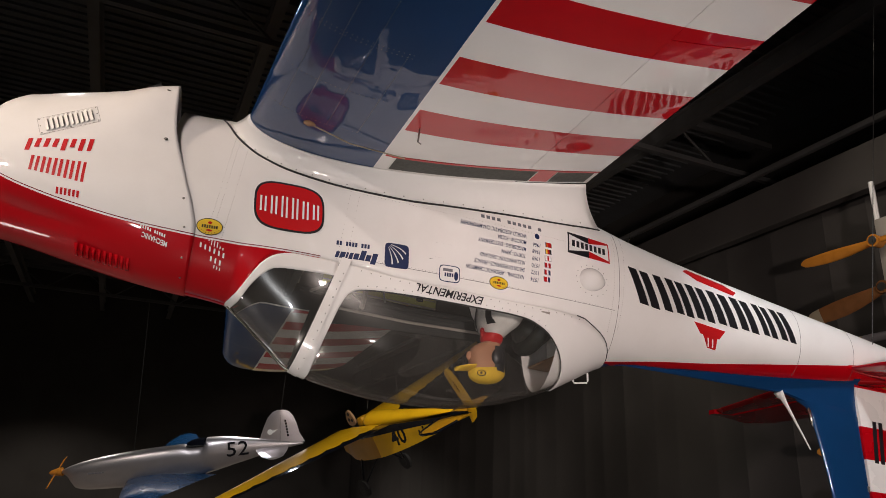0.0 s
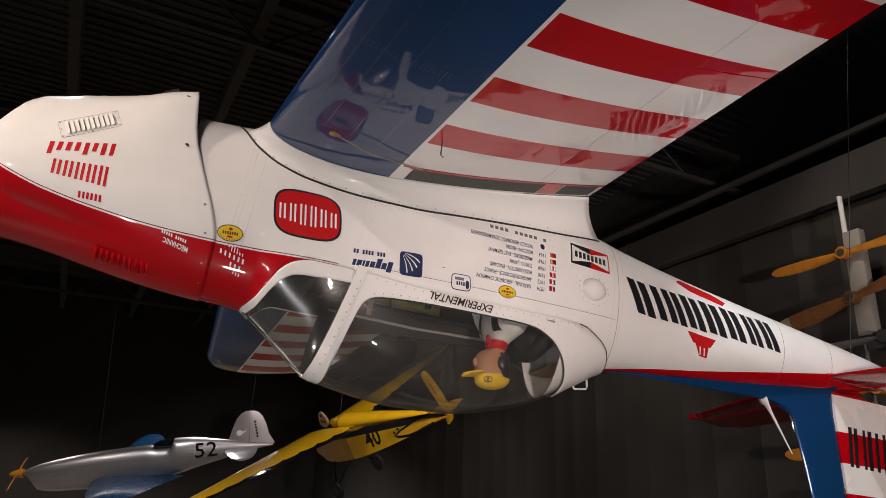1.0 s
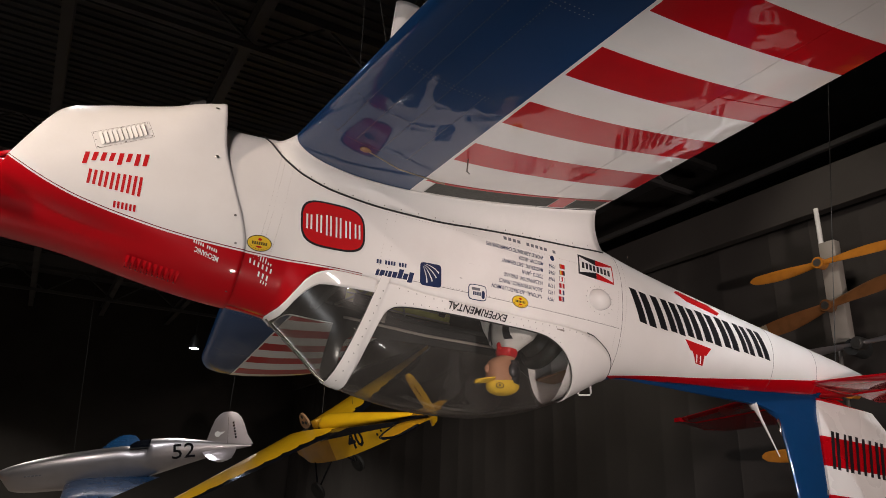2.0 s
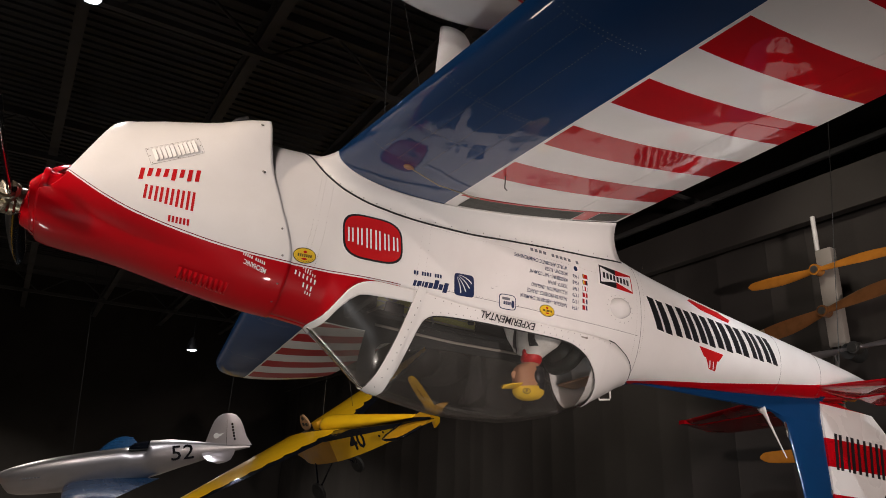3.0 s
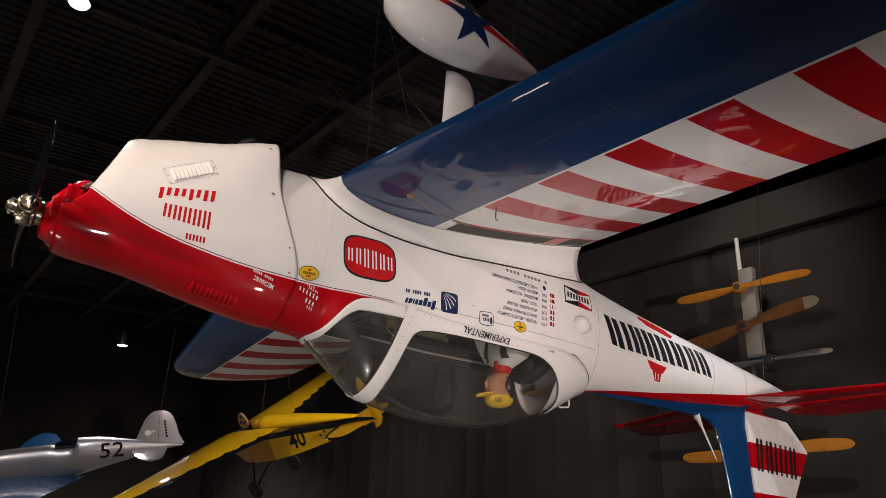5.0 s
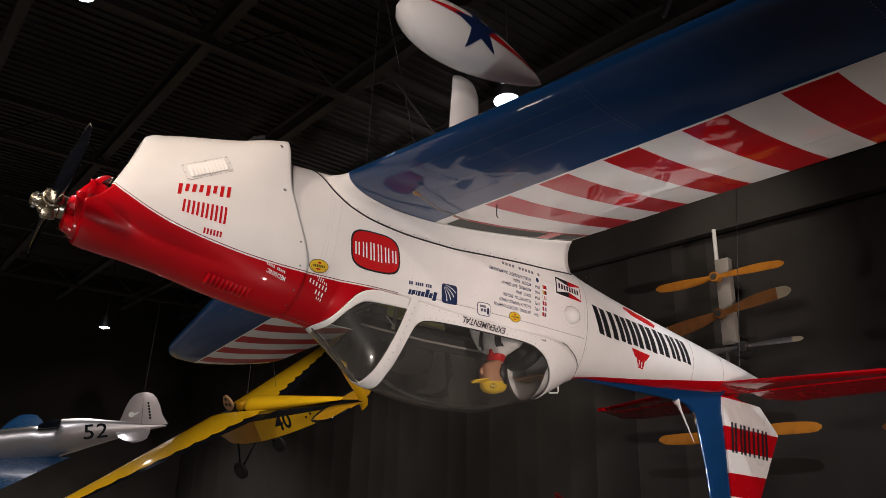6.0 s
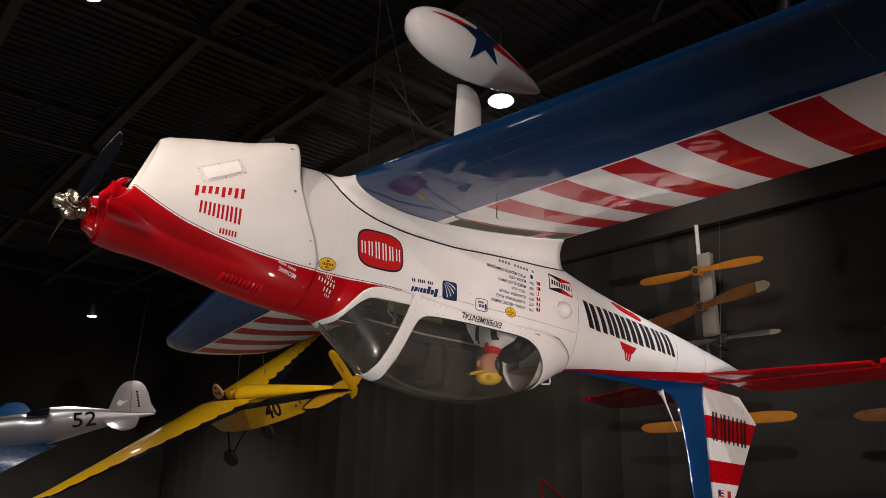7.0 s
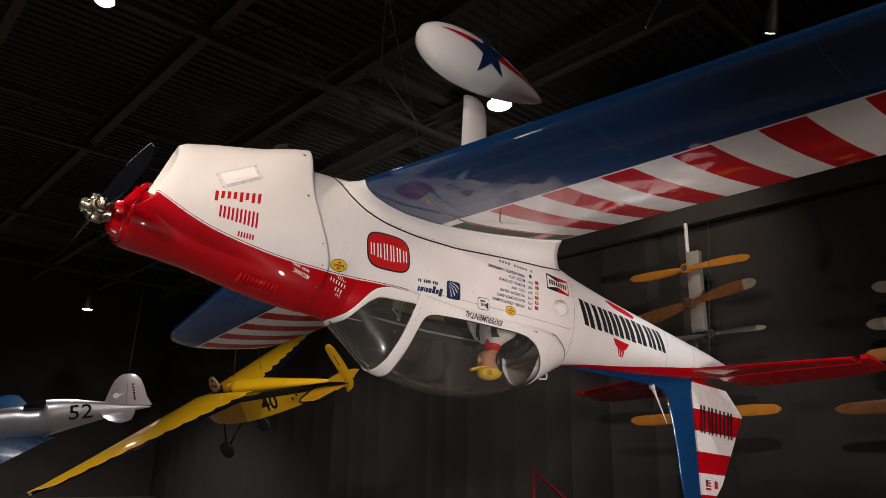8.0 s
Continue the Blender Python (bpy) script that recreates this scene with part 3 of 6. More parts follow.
def strip_pair(name, stations, lower, upper, material, parent, label="", n=10, out=0.0, thick=0.0):
    """Skin between two edges; runs over the ridge where the upper edge is the ridge itself."""
    bm = bmesh.new()
    vs = []
    for x in stations:
        a0, a1 = lower(x), upper(x)
        vs.append([[bm.verts.new(skin(x, a, s, out)) for a in steps(a0, a1, n)] for s in (-1, 1)])
    for p, q in zip(vs, vs[1:]):
        for s in (0, 1):
            for i in range(n - 1):
                bm.faces.new((p[s][i], p[s][i + 1], q[s][i + 1], q[s][i]))
    bmesh.ops.remove_doubles(bm, verts=bm.verts, dist=0.0008)
    ob = part(name, bm, material, parent, label)
    if thick:
        m = ob.modifiers.new("thickness", "SOLIDIFY")
        m.thickness, m.offset = thick, 0.0
    return ob


strip_pair("windscreen_base", xs, lambda x: angle_at(x, coaming(x)), lambda x: max(-math.pi / 2, angle_at(x, screen_edge(x))) if x > 2.0 else -math.pi / 2, white_paint, canopy, "white metal windscreen base strip", 6, 0.004, 0.006)
glass_xs = [2.002, 2.015, 2.03, 2.05, 2.075, 2.10, 2.13, 2.16, 2.19, 2.23, 2.28] + steps(2.33, 2.555, 9)
screen = strip_pair("windscreen", glass_xs, lambda x: angle_at(x, screen_edge(x)), ws_top, perspex, canopy, "clear perspex windscreen", 14, 0.0)
frame_xs = steps(2.442, 2.55, 8) + [2.5565, 2.5752, 2.585, 2.597, 2.61, 2.63, 2.653, 2.67, 2.69, 2.71, 2.731, 2.77, 2.82, 2.895] + steps(2.97, 3.86, 20) + [3.90, 3.943, 3.985, 4.03, 4.075, 4.117, 4.16, 4.20, 4.24, 4.275, 4.30, 4.318, 4.3249, 4.326] + steps(4.36, 4.66, 12) + [4.675, 4.69, 4.70, 4.708, 4.714]
strip_pair("canopy_frame", frame_xs, lambda x: angle_at(x, arch_line(x)) if x < 2.575 else max(-math.pi / 2, angle_at(x, coaming(x))), lambda x: max(-math.pi / 2, angle_at(x, canopy_edge(x))) if 2.556 < x < 4.325 else -math.pi / 2, white_paint, canopy, "white metal canopy frame", 12, 0.003, 0.008)
dome_xs = [2.5568, 2.575, 2.597, 2.62, 2.653, 2.69, 2.731, 2.80, 2.895] + steps(2.97, 3.86, 20) + [3.90, 3.943, 3.985, 4.03, 4.075, 4.117, 4.16, 4.20, 4.24, 4.275, 4.30, 4.318, 4.3245]
dome = strip_pair("canopy_glass", dome_xs, lambda x: max(-math.pi / 2, angle_at(x, canopy_edge(x))), lambda x: -math.pi / 2, perspex, canopy, "clear blown perspex canopy", 18, 0.0)
strip_pair("frame_lining", frame_xs[:-17], lambda x: (angle_at(x, arch_line(x)) if x < 2.575 else max(-math.pi / 2, angle_at(x, coaming(x)))), lambda x: max(-math.pi / 2, angle_at(x, canopy_edge(x) - 0.009)) if 2.556 < x < 4.325 else -math.pi / 2, cockpit_dark, canopy, "dark inner face of the canopy frame", 10, -0.007)
strip_pair("base_lining", xs, lambda x: angle_at(x, coaming(x)), lambda x: max(-math.pi / 2, angle_at(x, screen_edge(x) + 0.004)) if x > 2.0 else -math.pi / 2, cockpit_dark, canopy, "dark inner face of the windscreen base", 6, -0.006)
for ob in (screen, dome):
    ob.visible_shadow = False


def arch(x_top, x_sill, z_sill, w, out, name, material):
    """A strap bent over the canopy in a leaning plane."""
    rows = []
    for s, seq in ((-1, steps(0, 1, 22)), (1, steps(1, 0, 22)[1:])):
        for u in seq:
            z = z_sill + (deck(x_top) - z_sill) * math.sin(u * math.pi / 2)
            k = (z - z_sill) / (deck(x_top) - z_sill)
            x = x_sill + (x_top - x_sill) * k
            a = angle_at(x, z)
            rows.append([skin(x - w / 2, a, s, 0.002), skin(x - w / 2, a, s, out), skin(x + w / 2, a, s, out), skin(x + w / 2, a, s, 0.002)])
    return part(name, grid(rows), material, canopy, "white riveted canopy arch")


arch(2.47, 2.615, -0.06, 0.062, 0.012, "arch", white_paint)
tagged(arch(2.47, 2.615, -0.06, 0.074, -0.006, "arch_lining", cockpit_dark), "dark inner face of the canopy arch")
# centre strip of the vee windscreen and the black sealing edge behind the canopy
strip = [skin(x, -math.pi / 2, -1, 0.006) for x in steps(1.975, 2.44, 14)]
part("centre_strip", tube(strip, 0.009, 8), chrome, canopy)
seal = [on_skin(x, coaming(x), -1, 0.003) for x in (4.33, 4.40, 4.487, 4.56, 4.61, 4.64, 4.67, 4.69, 4.70, 4.708)]
part("rubber_seal", tube(seal, 0.006, 6), rubber, canopy)
seal = [on_skin(x, coaming(x), 1, 0.003) for x in (4.33, 4.40, 4.487, 4.56, 4.61, 4.64, 4.67, 4.69, 4.70, 4.708)]
part("rubber_seal", tube(seal, 0.006, 6), rubber, canopy)
base = skin(4.58, -math.pi / 2)
part("grab_handle", tube([base + Vector((-0.05, 0.02, 0.02)), base + Vector((-0.055, 0.02, -0.055)), base + Vector((-0.045, 0.02, -0.065)), base + Vector((0.06, 0.02, -0.045)), base + Vector((0.068, 0.02, -0.03)), base + Vector((0.06, 0.02, 0.06))], 0.008, 8), white_paint, canopy, "white bent-rod grab handle")

# ---- cockpit ----
cockpit = new("cockpit")
cockpit.parent = plane
rows = []
for x in steps(1.8, 4.5, 24):
    rows.append([Vector((x, (width(x) - 0.03) * math.cos(a), 0.10 + 0.42 * math.sin(a) if math.sin(a) > 0 else 0.10 + 0.16 * math.sin(a))) for a in steps(0.0, math.pi, 24)])
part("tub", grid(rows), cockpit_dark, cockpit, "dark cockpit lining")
bm = box(bmesh.new(), (0.06, 0.78, 0.30), (2.36, 0, 0.02), None, 0.02)
panel = part("instrument_panel", bm, cockpit_dark, cockpit, "black instrument panel")
for i, (y, z) in enumerate([(-0.25, -0.04), (-0.08, -0.05), (0.10, -0.05), (0.27, -0.04), (-0.17, 0.08), (0.02, 0.08), (0.2, 0.08)]):
    part("dial", lathe([(0, 0.0), (0, 0.045), (0.012, 0.045), (0.012, 0.038), (0.004, 0.036), (0.004, 0.0)], Matrix.Translation((2.392, y, z)), 16), chrome if i % 2 else steel, panel)
for s in (-1, 1):
    part("side_rail", tube([(2.45, s * 0.40, -0.03), (3.2, s * 0.39, -0.02), (4.1, s * 0.34, 0.0)], 0.022, 8), cockpit_dark, cockpit)
    bm = box(bmesh.new(), (0.9, 0.02, 0.22), (3.05, s * 0.395, 0.12), None, 0.006)
    panel_side = part("side_panel", bm, cockpit_green, cockpit, "olive cockpit side panel")
    part("panel_edge", tube([(2.60, s * 0.384, 0.012), (3.50, s * 0.384, 0.020)], 0.007, 6), mount_grey, panel_side)
    part("panel_edge", tube([(2.60, s * 0.384, 0.075), (3.50, s * 0.384, 0.080)], 0.005, 6), steel, panel_side)
    part("frame_tube", tube([(2.92, s * 0.37, -0.10), (2.95, s * 0.375, 0.26)], 0.020, 10), mount_grey, cockpit, "grey upright frame tube")
    part("frame_tube", tube([(2.52, s * 0.37, -0.05), (2.74, s * 0.37, 0.10), (2.90, s * 0.36, 0.22)], 0.011, 8), steel, cockpit)
    part("frame_tube", tube([(2.60, s * 0.36, 0.14), (2.80, s * 0.36, 0.02), (2.93, s * 0.36, -0.07)], 0.009, 8), steel, cockpit)
    part("canopy_rail", tube([(2.62, s * 0.425, -0.115), (3.3, s * 0.42, -0.115), (4.1, s * 0.375, -0.085)], 0.011, 8), mount_grey, cockpit, "grey canopy slide rail")
    part("switch_box", box(bmesh.new(), (0.16, 0.05, 0.09), (2.74, s * 0.36, 0.03), None, 0.010), lamp_body, cockpit)
part("control_stick", tube([(3.28, 0, 0.34), (3.30, 0, 0.16), (3.27, 0, 0.02)], 0.016, 10), steel, cockpit)
part("stick_grip", tube([(3.27, 0, 0.03), (3.255, 0, -0.07)], 0.026, 12), rubber, cockpit)
for s in (-1, 1):
    part("throttle_lever", tube([(3.05, s * 0.33, 0.08), (3.08, s * 0.32, -0.03)], 0.008, 8), steel, cockpit)
bm = box(bmesh.new(), (0.10, 0.52, 0.80), (0, 0, 0), Matrix.Translation((4.16, 0, 0.22)) @ Matrix.Rotation(radians(-6), 4, "Y"), 0.03)
part("bulkhead", bm, upholstery, cockpit)
part("headrest", tube([Vector((4.16 - 0.04 * math.sin(a), 0.215 * math.cos(a), -0.09 - 0.155 * math.sin(a))) for a in steps(0, math.pi, 25)], 0.060, 14), upholstery, cockpit, "black padded roll behind the seat")
rows = [[skin(x, a, s, -0.02) for s, aa in ((-1, steps(angle_at(x, -0.06), -math.pi / 2, 8)), (1, steps(-math.pi / 2, angle_at(x, -0.06), 8)[1:])) for a in aa] for x in steps(4.22, 4.66, 6)]
part("rear_shelf", grid(rows), white_paint, cockpit, "white inner skin behind the seat")
rows = []
for z in steps(0.10, -0.33, 9):
    w = abs(on_skin(4.44, z).y) - 0.035
    rows.append([Vector((4.44 - 0.10 * (0.10 - z), v * w, z)) for v in steps(-1, 1, 9)])
part("rear_panel", grid(rows), white_paint, cockpit, "white panel closing the cockpit behind the seat")
w = abs(on_skin(4.36, -0.335).y) - 0.03
part("parcel_shelf", box(bmesh.new(), (0.17, 2 * w, 0.018), (4.325, 0, -0.335), None, 0.004), pale_wood, cockpit, "brown parcel shelf behind the seat")
rows = [[Vector((4.15 + 0.13 * math.cos(a) * k, 0.20 * v * (1 - 0.12 * v * v), -0.13 + 0.105 * math.sin(a) * k + 0.035 * v * v)) for a in steps(0, math.tau * 23 / 24, 24)] for v in steps(-1, 1, 13) for k in (max(0.05, 1 - abs(v) ** 5),)]
part("seat_pad", grid(rows, True, True), upholstery, cockpit, "black padded seat back cushion")


def pilot():
    """The seated display mannequin, as one plain mesh: torso, arms, head, peaked cap, scarf and harness."""
    bm = bmesh.new()
    slots = [cloth_white, skin_tone, cap_yellow, red_decal, black_paint]

    def lump(centre, size, slot, m=None, seg=20):
        made = bmesh.ops.create_uvsphere(bm, u_segments=seg, v_segments=12, radius=1, matrix=Matrix.Translation(centre) @ (m or Matrix()) @ Matrix.Diagonal((*size, 1)))
        for f in {f for v in made["verts"] for f in v.link_faces}:
            f.material_index = slot

    def sheet(rows, slot, closed=True):
        vs = [[bm.verts.new(p) for p in r] for r in rows]
        n = len(vs[0])
        for p, q in zip(vs, vs[1:]):
            for i in range(n if closed else n - 1):
                bm.faces.new((p[i], p[(i + 1) % n], q[(i + 1) % n], q[i])).material_index = slot
        if closed:
            bm.faces.new(vs[0][::-1]).material_index = slot
            bm.faces.new(vs[-1]).material_index = slot

    def ring(z, cx, rx, ry, p=2.3, tilt=0.0, n=28):
        pts = []
        for k in range(n):
            c, s = math.cos(k * math.tau / n), math.sin(k * math.tau / n)
            x = rx * math.copysign(abs(c) ** (2 / p), c)
            pts.append(Vector((cx + x, ry * math.copysign(abs(s) ** (2 / p), s), z + tilt * x)))
        return pts

    torso = [(0.42, 3.93, 0.15, 0.19), (0.22, 3.91, 0.14, 0.205), (0.05, 3.89, 0.15, 0.265), (-0.06, 3.885, 0.15, 0.285), (-0.13, 3.87, 0.13, 0.255), (-0.18, 3.855, 0.095, 0.155), (-0.22, 3.845, 0.068, 0.085), (-0.27, 3.835, 0.062, 0.066)]
    sheet([ring(*r) for r in torso], 0)
    for s in (-1, 1):
        path = [Vector((3.90, s * 0.25, -0.06)), Vector((3.85, s * 0.305, 0.05)), Vector((3.77, s * 0.31, 0.19)), Vector((3.60, s * 0.24, 0.25)), Vector((3.44, s * 0.14, 0.25))]
        rows = []
        for i, c in enumerate(path):
            d = (path[min(i + 1, 4)] - path[max(i - 1, 0)]).normalized()
            u = d.cross(Vector((0, 0.3, 1))).normalized()
            r = (0.085, 0.078, 0.065, 0.055, 0.045)[i]
            rows.append([c + r * (u * math.cos(k * math.tau / 14) + d.cross(u) * math.sin(k * math.tau / 14)) for k in range(14)])
        sheet(rows, 0)
    head = [(-0.27, 3.838, 0.062, 0.064), (-0.300, 3.805, 0.088, 0.066), (-0.335, 3.795, 0.112, 0.080), (-0.385, 3.798, 0.120, 0.090), (-0.440, 3.806, 0.128, 0.094), (-0.50, 3.812, 0.124, 0.090)]
    sheet([ring(*r) for r in head], 1)
    lump((3.678, 0, -0.392), (0.026, 0.018, 0.034), 1)
    # dark hair, and the ear cups of a headset
    sheet([ring(z, 3.872, rx, ry) for z, rx, ry in ((-0.30, 0.062, 0.070), (-0.35, 0.066, 0.091), (-0.42, 0.068, 0.100), (-0.485, 0.070, 0.098))], 4)
    for s in (-1, 1):
        lump((3.852, s * 0.094, -0.385), (0.044, 0.026, 0.058), 4)
    # cap: a crown with a seam, its peak and an oval badge
    crown = [(-0.468, 3.818, 0.132, 0.098), (-0.495, 3.818, 0.134, 0.100), (-0.522, 3.822, 0.126, 0.096), (-0.546, 3.826, 0.104, 0.082), (-0.562, 3.830, 0.070, 0.056), (-0.570, 3.832, 0.026, 0.022)]
    sheet([ring(z, cx, rx, ry, 2.2, 0.16) for z, cx, rx, ry in crown], 2)
    rows = []
    for u in steps(0, 1, 8):
        half = 0.092 * math.sqrt(max(0.02, 1 - u ** 2.4))
        x = 3.705 - 0.128 * u
        low = [Vector((x, half * v, -0.494 - 0.030 * u + 0.022 * v * v)) for v in steps(-1, 1, 9)]
        rows.append(low + [q + Vector((0, 0, 0.009)) for q in low[::-1]])
    sheet(rows, 2)
    m = Matrix.Rotation(radians(-118), 4, "Z")
    lump((3.745, -0.089, -0.522), (0.006, 0.032, 0.023), 4, m)
    lump((3.7435, -0.0915, -0.522), (0.006, 0.026, 0.017), 2, m)
    lump((3.742, -0.0935, -0.522), (0.006, 0.010, 0.011), 4, m)
    # knotted scarf, shoulder harness and a sleeve patch
    sheet([ring(z, 3.832, rx, ry) for z, rx, ry in ((-0.215, 0.078, 0.092), (-0.240, 0.082, 0.088), (-0.262, 0.076, 0.078), (-0.275, 0.066, 0.066))], 3)
    lump((3.758, -0.02, -0.222), (0.022, 0.030, 0.022), 3)
    lump((3.742, -0.03, -0.200), (0.014, 0.022, 0.024), 3)
    for s in (-1, 1):
        rows = []
        for z in steps(0.40, -0.165, 12):
            zs = [r[0] for r in torso]
            i = max(k for k in range(7) if zs[k] >= z)
            f = (zs[i] - z) / (zs[i] - zs[i + 1])
            cx, rx, ry = (torso[i][k] * (1 - f) + torso[i + 1][k] * f for k in (1, 2, 3))
            row = []
            for w in (-0.036, 0.0, 0.036):
                y = s * (0.125 - 0.03 * (z > 0.2)) + w
                row.append(Vector((cx - rx * max(0.0, 1 - abs(y / ry) ** 2.3) ** (1 / 2.3) - 0.009, y, z)))
            rows.append(row)
        sheet(rows, 4, False)
        box(bm, (0.022, 0.05, 0.05), (3.735, s * 0.08, 0.10), None, 0.004)
    for k, slot in ((0, 3), (1, 4)):
        lump((3.91, -0.330, -0.055 + 0.034 * k), (0.036, 0.010, 0.013), slot)
    bmesh.ops.recalc_face_normals(bm, faces=bm.faces)
    me = bpy.data.meshes.new("mannequin")
    bm.to_mesh(me)
    bm.free()
    for mat in slots:
        me.materials.append(mat)
    me.shade_smooth()
    me.set_sharp_from_angle(angle=radians(50))
    ob = new("pilot_mannequin", me)
    ob.matrix_world = AIR
    return tagged(ob, "seated pilot mannequin in white overalls and yellow cap, upside down", "mannequin")

pilot()

# ---- wings ----


def airfoil(s):
    return 5 * (0.2969 * math.sqrt(s) - 0.1260 * s - 0.3516 * s * s + 0.2843 * s ** 3 - 0.1015 * s ** 4)


class Wing:
    """One wing panel: its plan, dihedral and section as functions of the distance from the centre."""

    def __init__(self, side, sweep, drop, tip):
        self.side, self.sweep, self.drop, self.tip = side, sweep, drop, tip

    def ends(self, o):
        lead, trail = 1.83 + self.sweep * (o - 0.55), 4.25 - 0.092 * (o - 0.55)
        if self.side > 0:
            trail = 4.20 - 0.13 * (o - 0.55)
        r = 0.62
        if o > self.tip - r:
            k = min(1.0, (o - (self.tip - r)) / r)
            q = 1 - math.sqrt(max(0.0, 1 - k * k))
            lead, trail = lead + 0.30 * q, trail - 0.85 * q
        return lead, trail

    def at(self, s, o, upper=True, out=0.0):
        """s: share of the chord; the upper surface faces the floor."""
        a, b = self.ends(o)
        c = b - a
        chord_z = 0.715 + 0.165 * s * c / 2.4 - self.drop * (o - 0.55) + (s * (0.035 - 0.010 * (o - 0.55)) if self.side < 0 else 0.0)
        k = min(1.0, max(0.02, (self.tip - o) / 0.25)) ** 0.5
        t = airfoil(s) * c * k
        z = chord_z - t * 0.176 - out if upper else chord_z + t * 0.07 + out
        return Vector((a + c * s, self.side * o, z))

    def patch(self, s0, s1, o0, o1, ns, no, upper=True, out=0.0):
        return [[self.at(s, o, upper, out) for s in (steps(s0, s1, ns) if s0 > 0 else [s1 * (i / (ns - 1)) ** 2 for i in range(ns)])] for o in steps(o0, o1, no)]

    def solid(self, s0, s1, o0, o1, ns, no):
        rows = []
        for o in steps(o0, o1, no):
            ss = [s0 + (s1 - s0) * (i / (ns - 1)) ** (2 if s0 == 0 else 1) for i in range(ns)]
            rows.append([self.at(s, o, True) for s in ss] + [self.at(s, o, False) for s in ss[::-1]][0 if s1 < 1 else 1: -1 if s0 == 0 else None])
        return grid(rows, True, True)


near_wing, far_wing = Wing(-1, 0.10, 0.090, 5.42), Wing(1, 0.055, 0.085, 5.36)
for w in (near_wing, far_wing):
    holder = new("wing")
    holder.parent = plane
    tagged(holder, "blue wing with red and white stripes behind")
    n = 60
    outs = steps(0.46, w.tip - 0.62, 40) + [w.tip - 0.62 + 0.62 * math.sin(a) for a in steps(0.08, math.pi / 2 - 0.02, 18)]
    rows = []
    for o in outs:
        ss = [0.7672 * (i / 29) ** 2 for i in range(30)]
        rows.append([w.at(s, o, True) for s in ss] + [w.at(s, o, False) for s in ss[::-1]][:-1])
    part("wing_panel", grid(rows, True, True), stripe_livery, holder, "blue wing panel with striped rear half")
    part("flap", w.solid(0.7685, 1.0, 0.56, 2.45, 8, 16), stripe_livery, holder)
    rows = []
    for o in [2.458] + [p for p in outs if p > 2.5]:
        ss = steps(0.7685, 1.0, 8)
        rows.append([w.at(s, o, True) for s in ss] + [w.at(s, o, False) for s in ss[::-1]][1:])
    part("aileron", grid(rows, True, True), stripe_livery, holder)
    # anti-slip walkway beside the cockpit with its red tread strap
    part("walkway", grid(w.patch(0.385, 0.80, 0.585, 0.775, 22, 4, True, 0.003)), walk_grey, holder, "dark grey anti-slip wing walkway")
    part("walkway", grid(w.patch(0.865, 0.985, 0.585, 0.775, 8, 4, True, 0.003)), walk_grey, holder, "dark grey anti-slip wing walkway")
    part("tread_strap", grid(w.patch(0.803, 0.862, 0.585, 0.80, 5, 4, True, 0.003)), red_decal, holder)
    part("edge_line", grid(w.patch(0.372, 0.99, 0.775, 0.797, 26, 2, True, 0.004)), red_decal, holder)
    # rivet lines on the blue skin
    heads = []
    lines = [(0.05, None), (0.10, None), (0.17, None), (0.25, None)] + [(None, o) for o in (1.02, 1.46, 1.92, 1.95, 2.75, 2.78, 4.1)]
    for s, o in lines:
        if o is None:
            spots = [(s, q) for q in steps(1.02, 2.75 if s < 0.2 else 1.95, 78 if s < 0.2 else 42)]
        else:
            spots = [(q, o) for q in steps(0.012, 0.26, 22)]
        for a, b in spots:
            heads.append((w.at(a, b, True, 0.0), Vector((0, 0, -1))))
    studs("rivets", heads, 0.0035, steel, holder)
    # white root fillet with its black sealing line and screws
    line = Profile([(1.66, 0.80), (1.70, 0.735), (1.784, 0.611), (1.86, 0.55), (1.949, 0.50), (2.178, 0.442), (2.48, 0.424), (2.867, 0.442), (3.277, 0.502), (3.72, 0.572), (4.21, 0.652), (4.56, 0.735)])
    rows = []
    for i, u in enumerate([(k / 47) ** 1.5 for k in range(48)]):
        x = 1.66 + (4.56 - 1.66) * u
        p0 = on_skin(x, min(line(x), belly(x) - 0.02), w.side, 0.002)
        p2 = w.at(u ** 1.0 if u > 0.0 else 0.0, 0.575 - 0.03 * u, True, 0.0035)
        p2.x = 1.835 + (4.255 - 1.835) * u if u > 0.93 else p2.x
        c = Vector(((p0.x * 0.5 + p2.x * 0.5), p0.y * 0.85 + p2.y * 0.15, p2.z * 0.8 + p0.z * 0.2))
        rows.append([(1 - t) ** 2 * p0 + 2 * t * (1 - t) * c + t * t * p2 for t in steps(0, 1, 12)])
    fil = part("root_fillet", grid(rows), white_paint, holder, "white wing root fillet")
    m = fil.modifiers.new("thickness", "SOLIDIFY")
    m.thickness, m.offset = 0.006, 0.0
    part("sealing_line", tube([r[0] + Vector((0, w.side * 0.004, -0.003)) for r in rows], 0.0068, 6), rubber, fil)
    for k in range(3, 47, 2):
        part("screw", stud_bm(rows[k][1], Vector((0, w.side, -0.5)), 0.008), steel, fil)

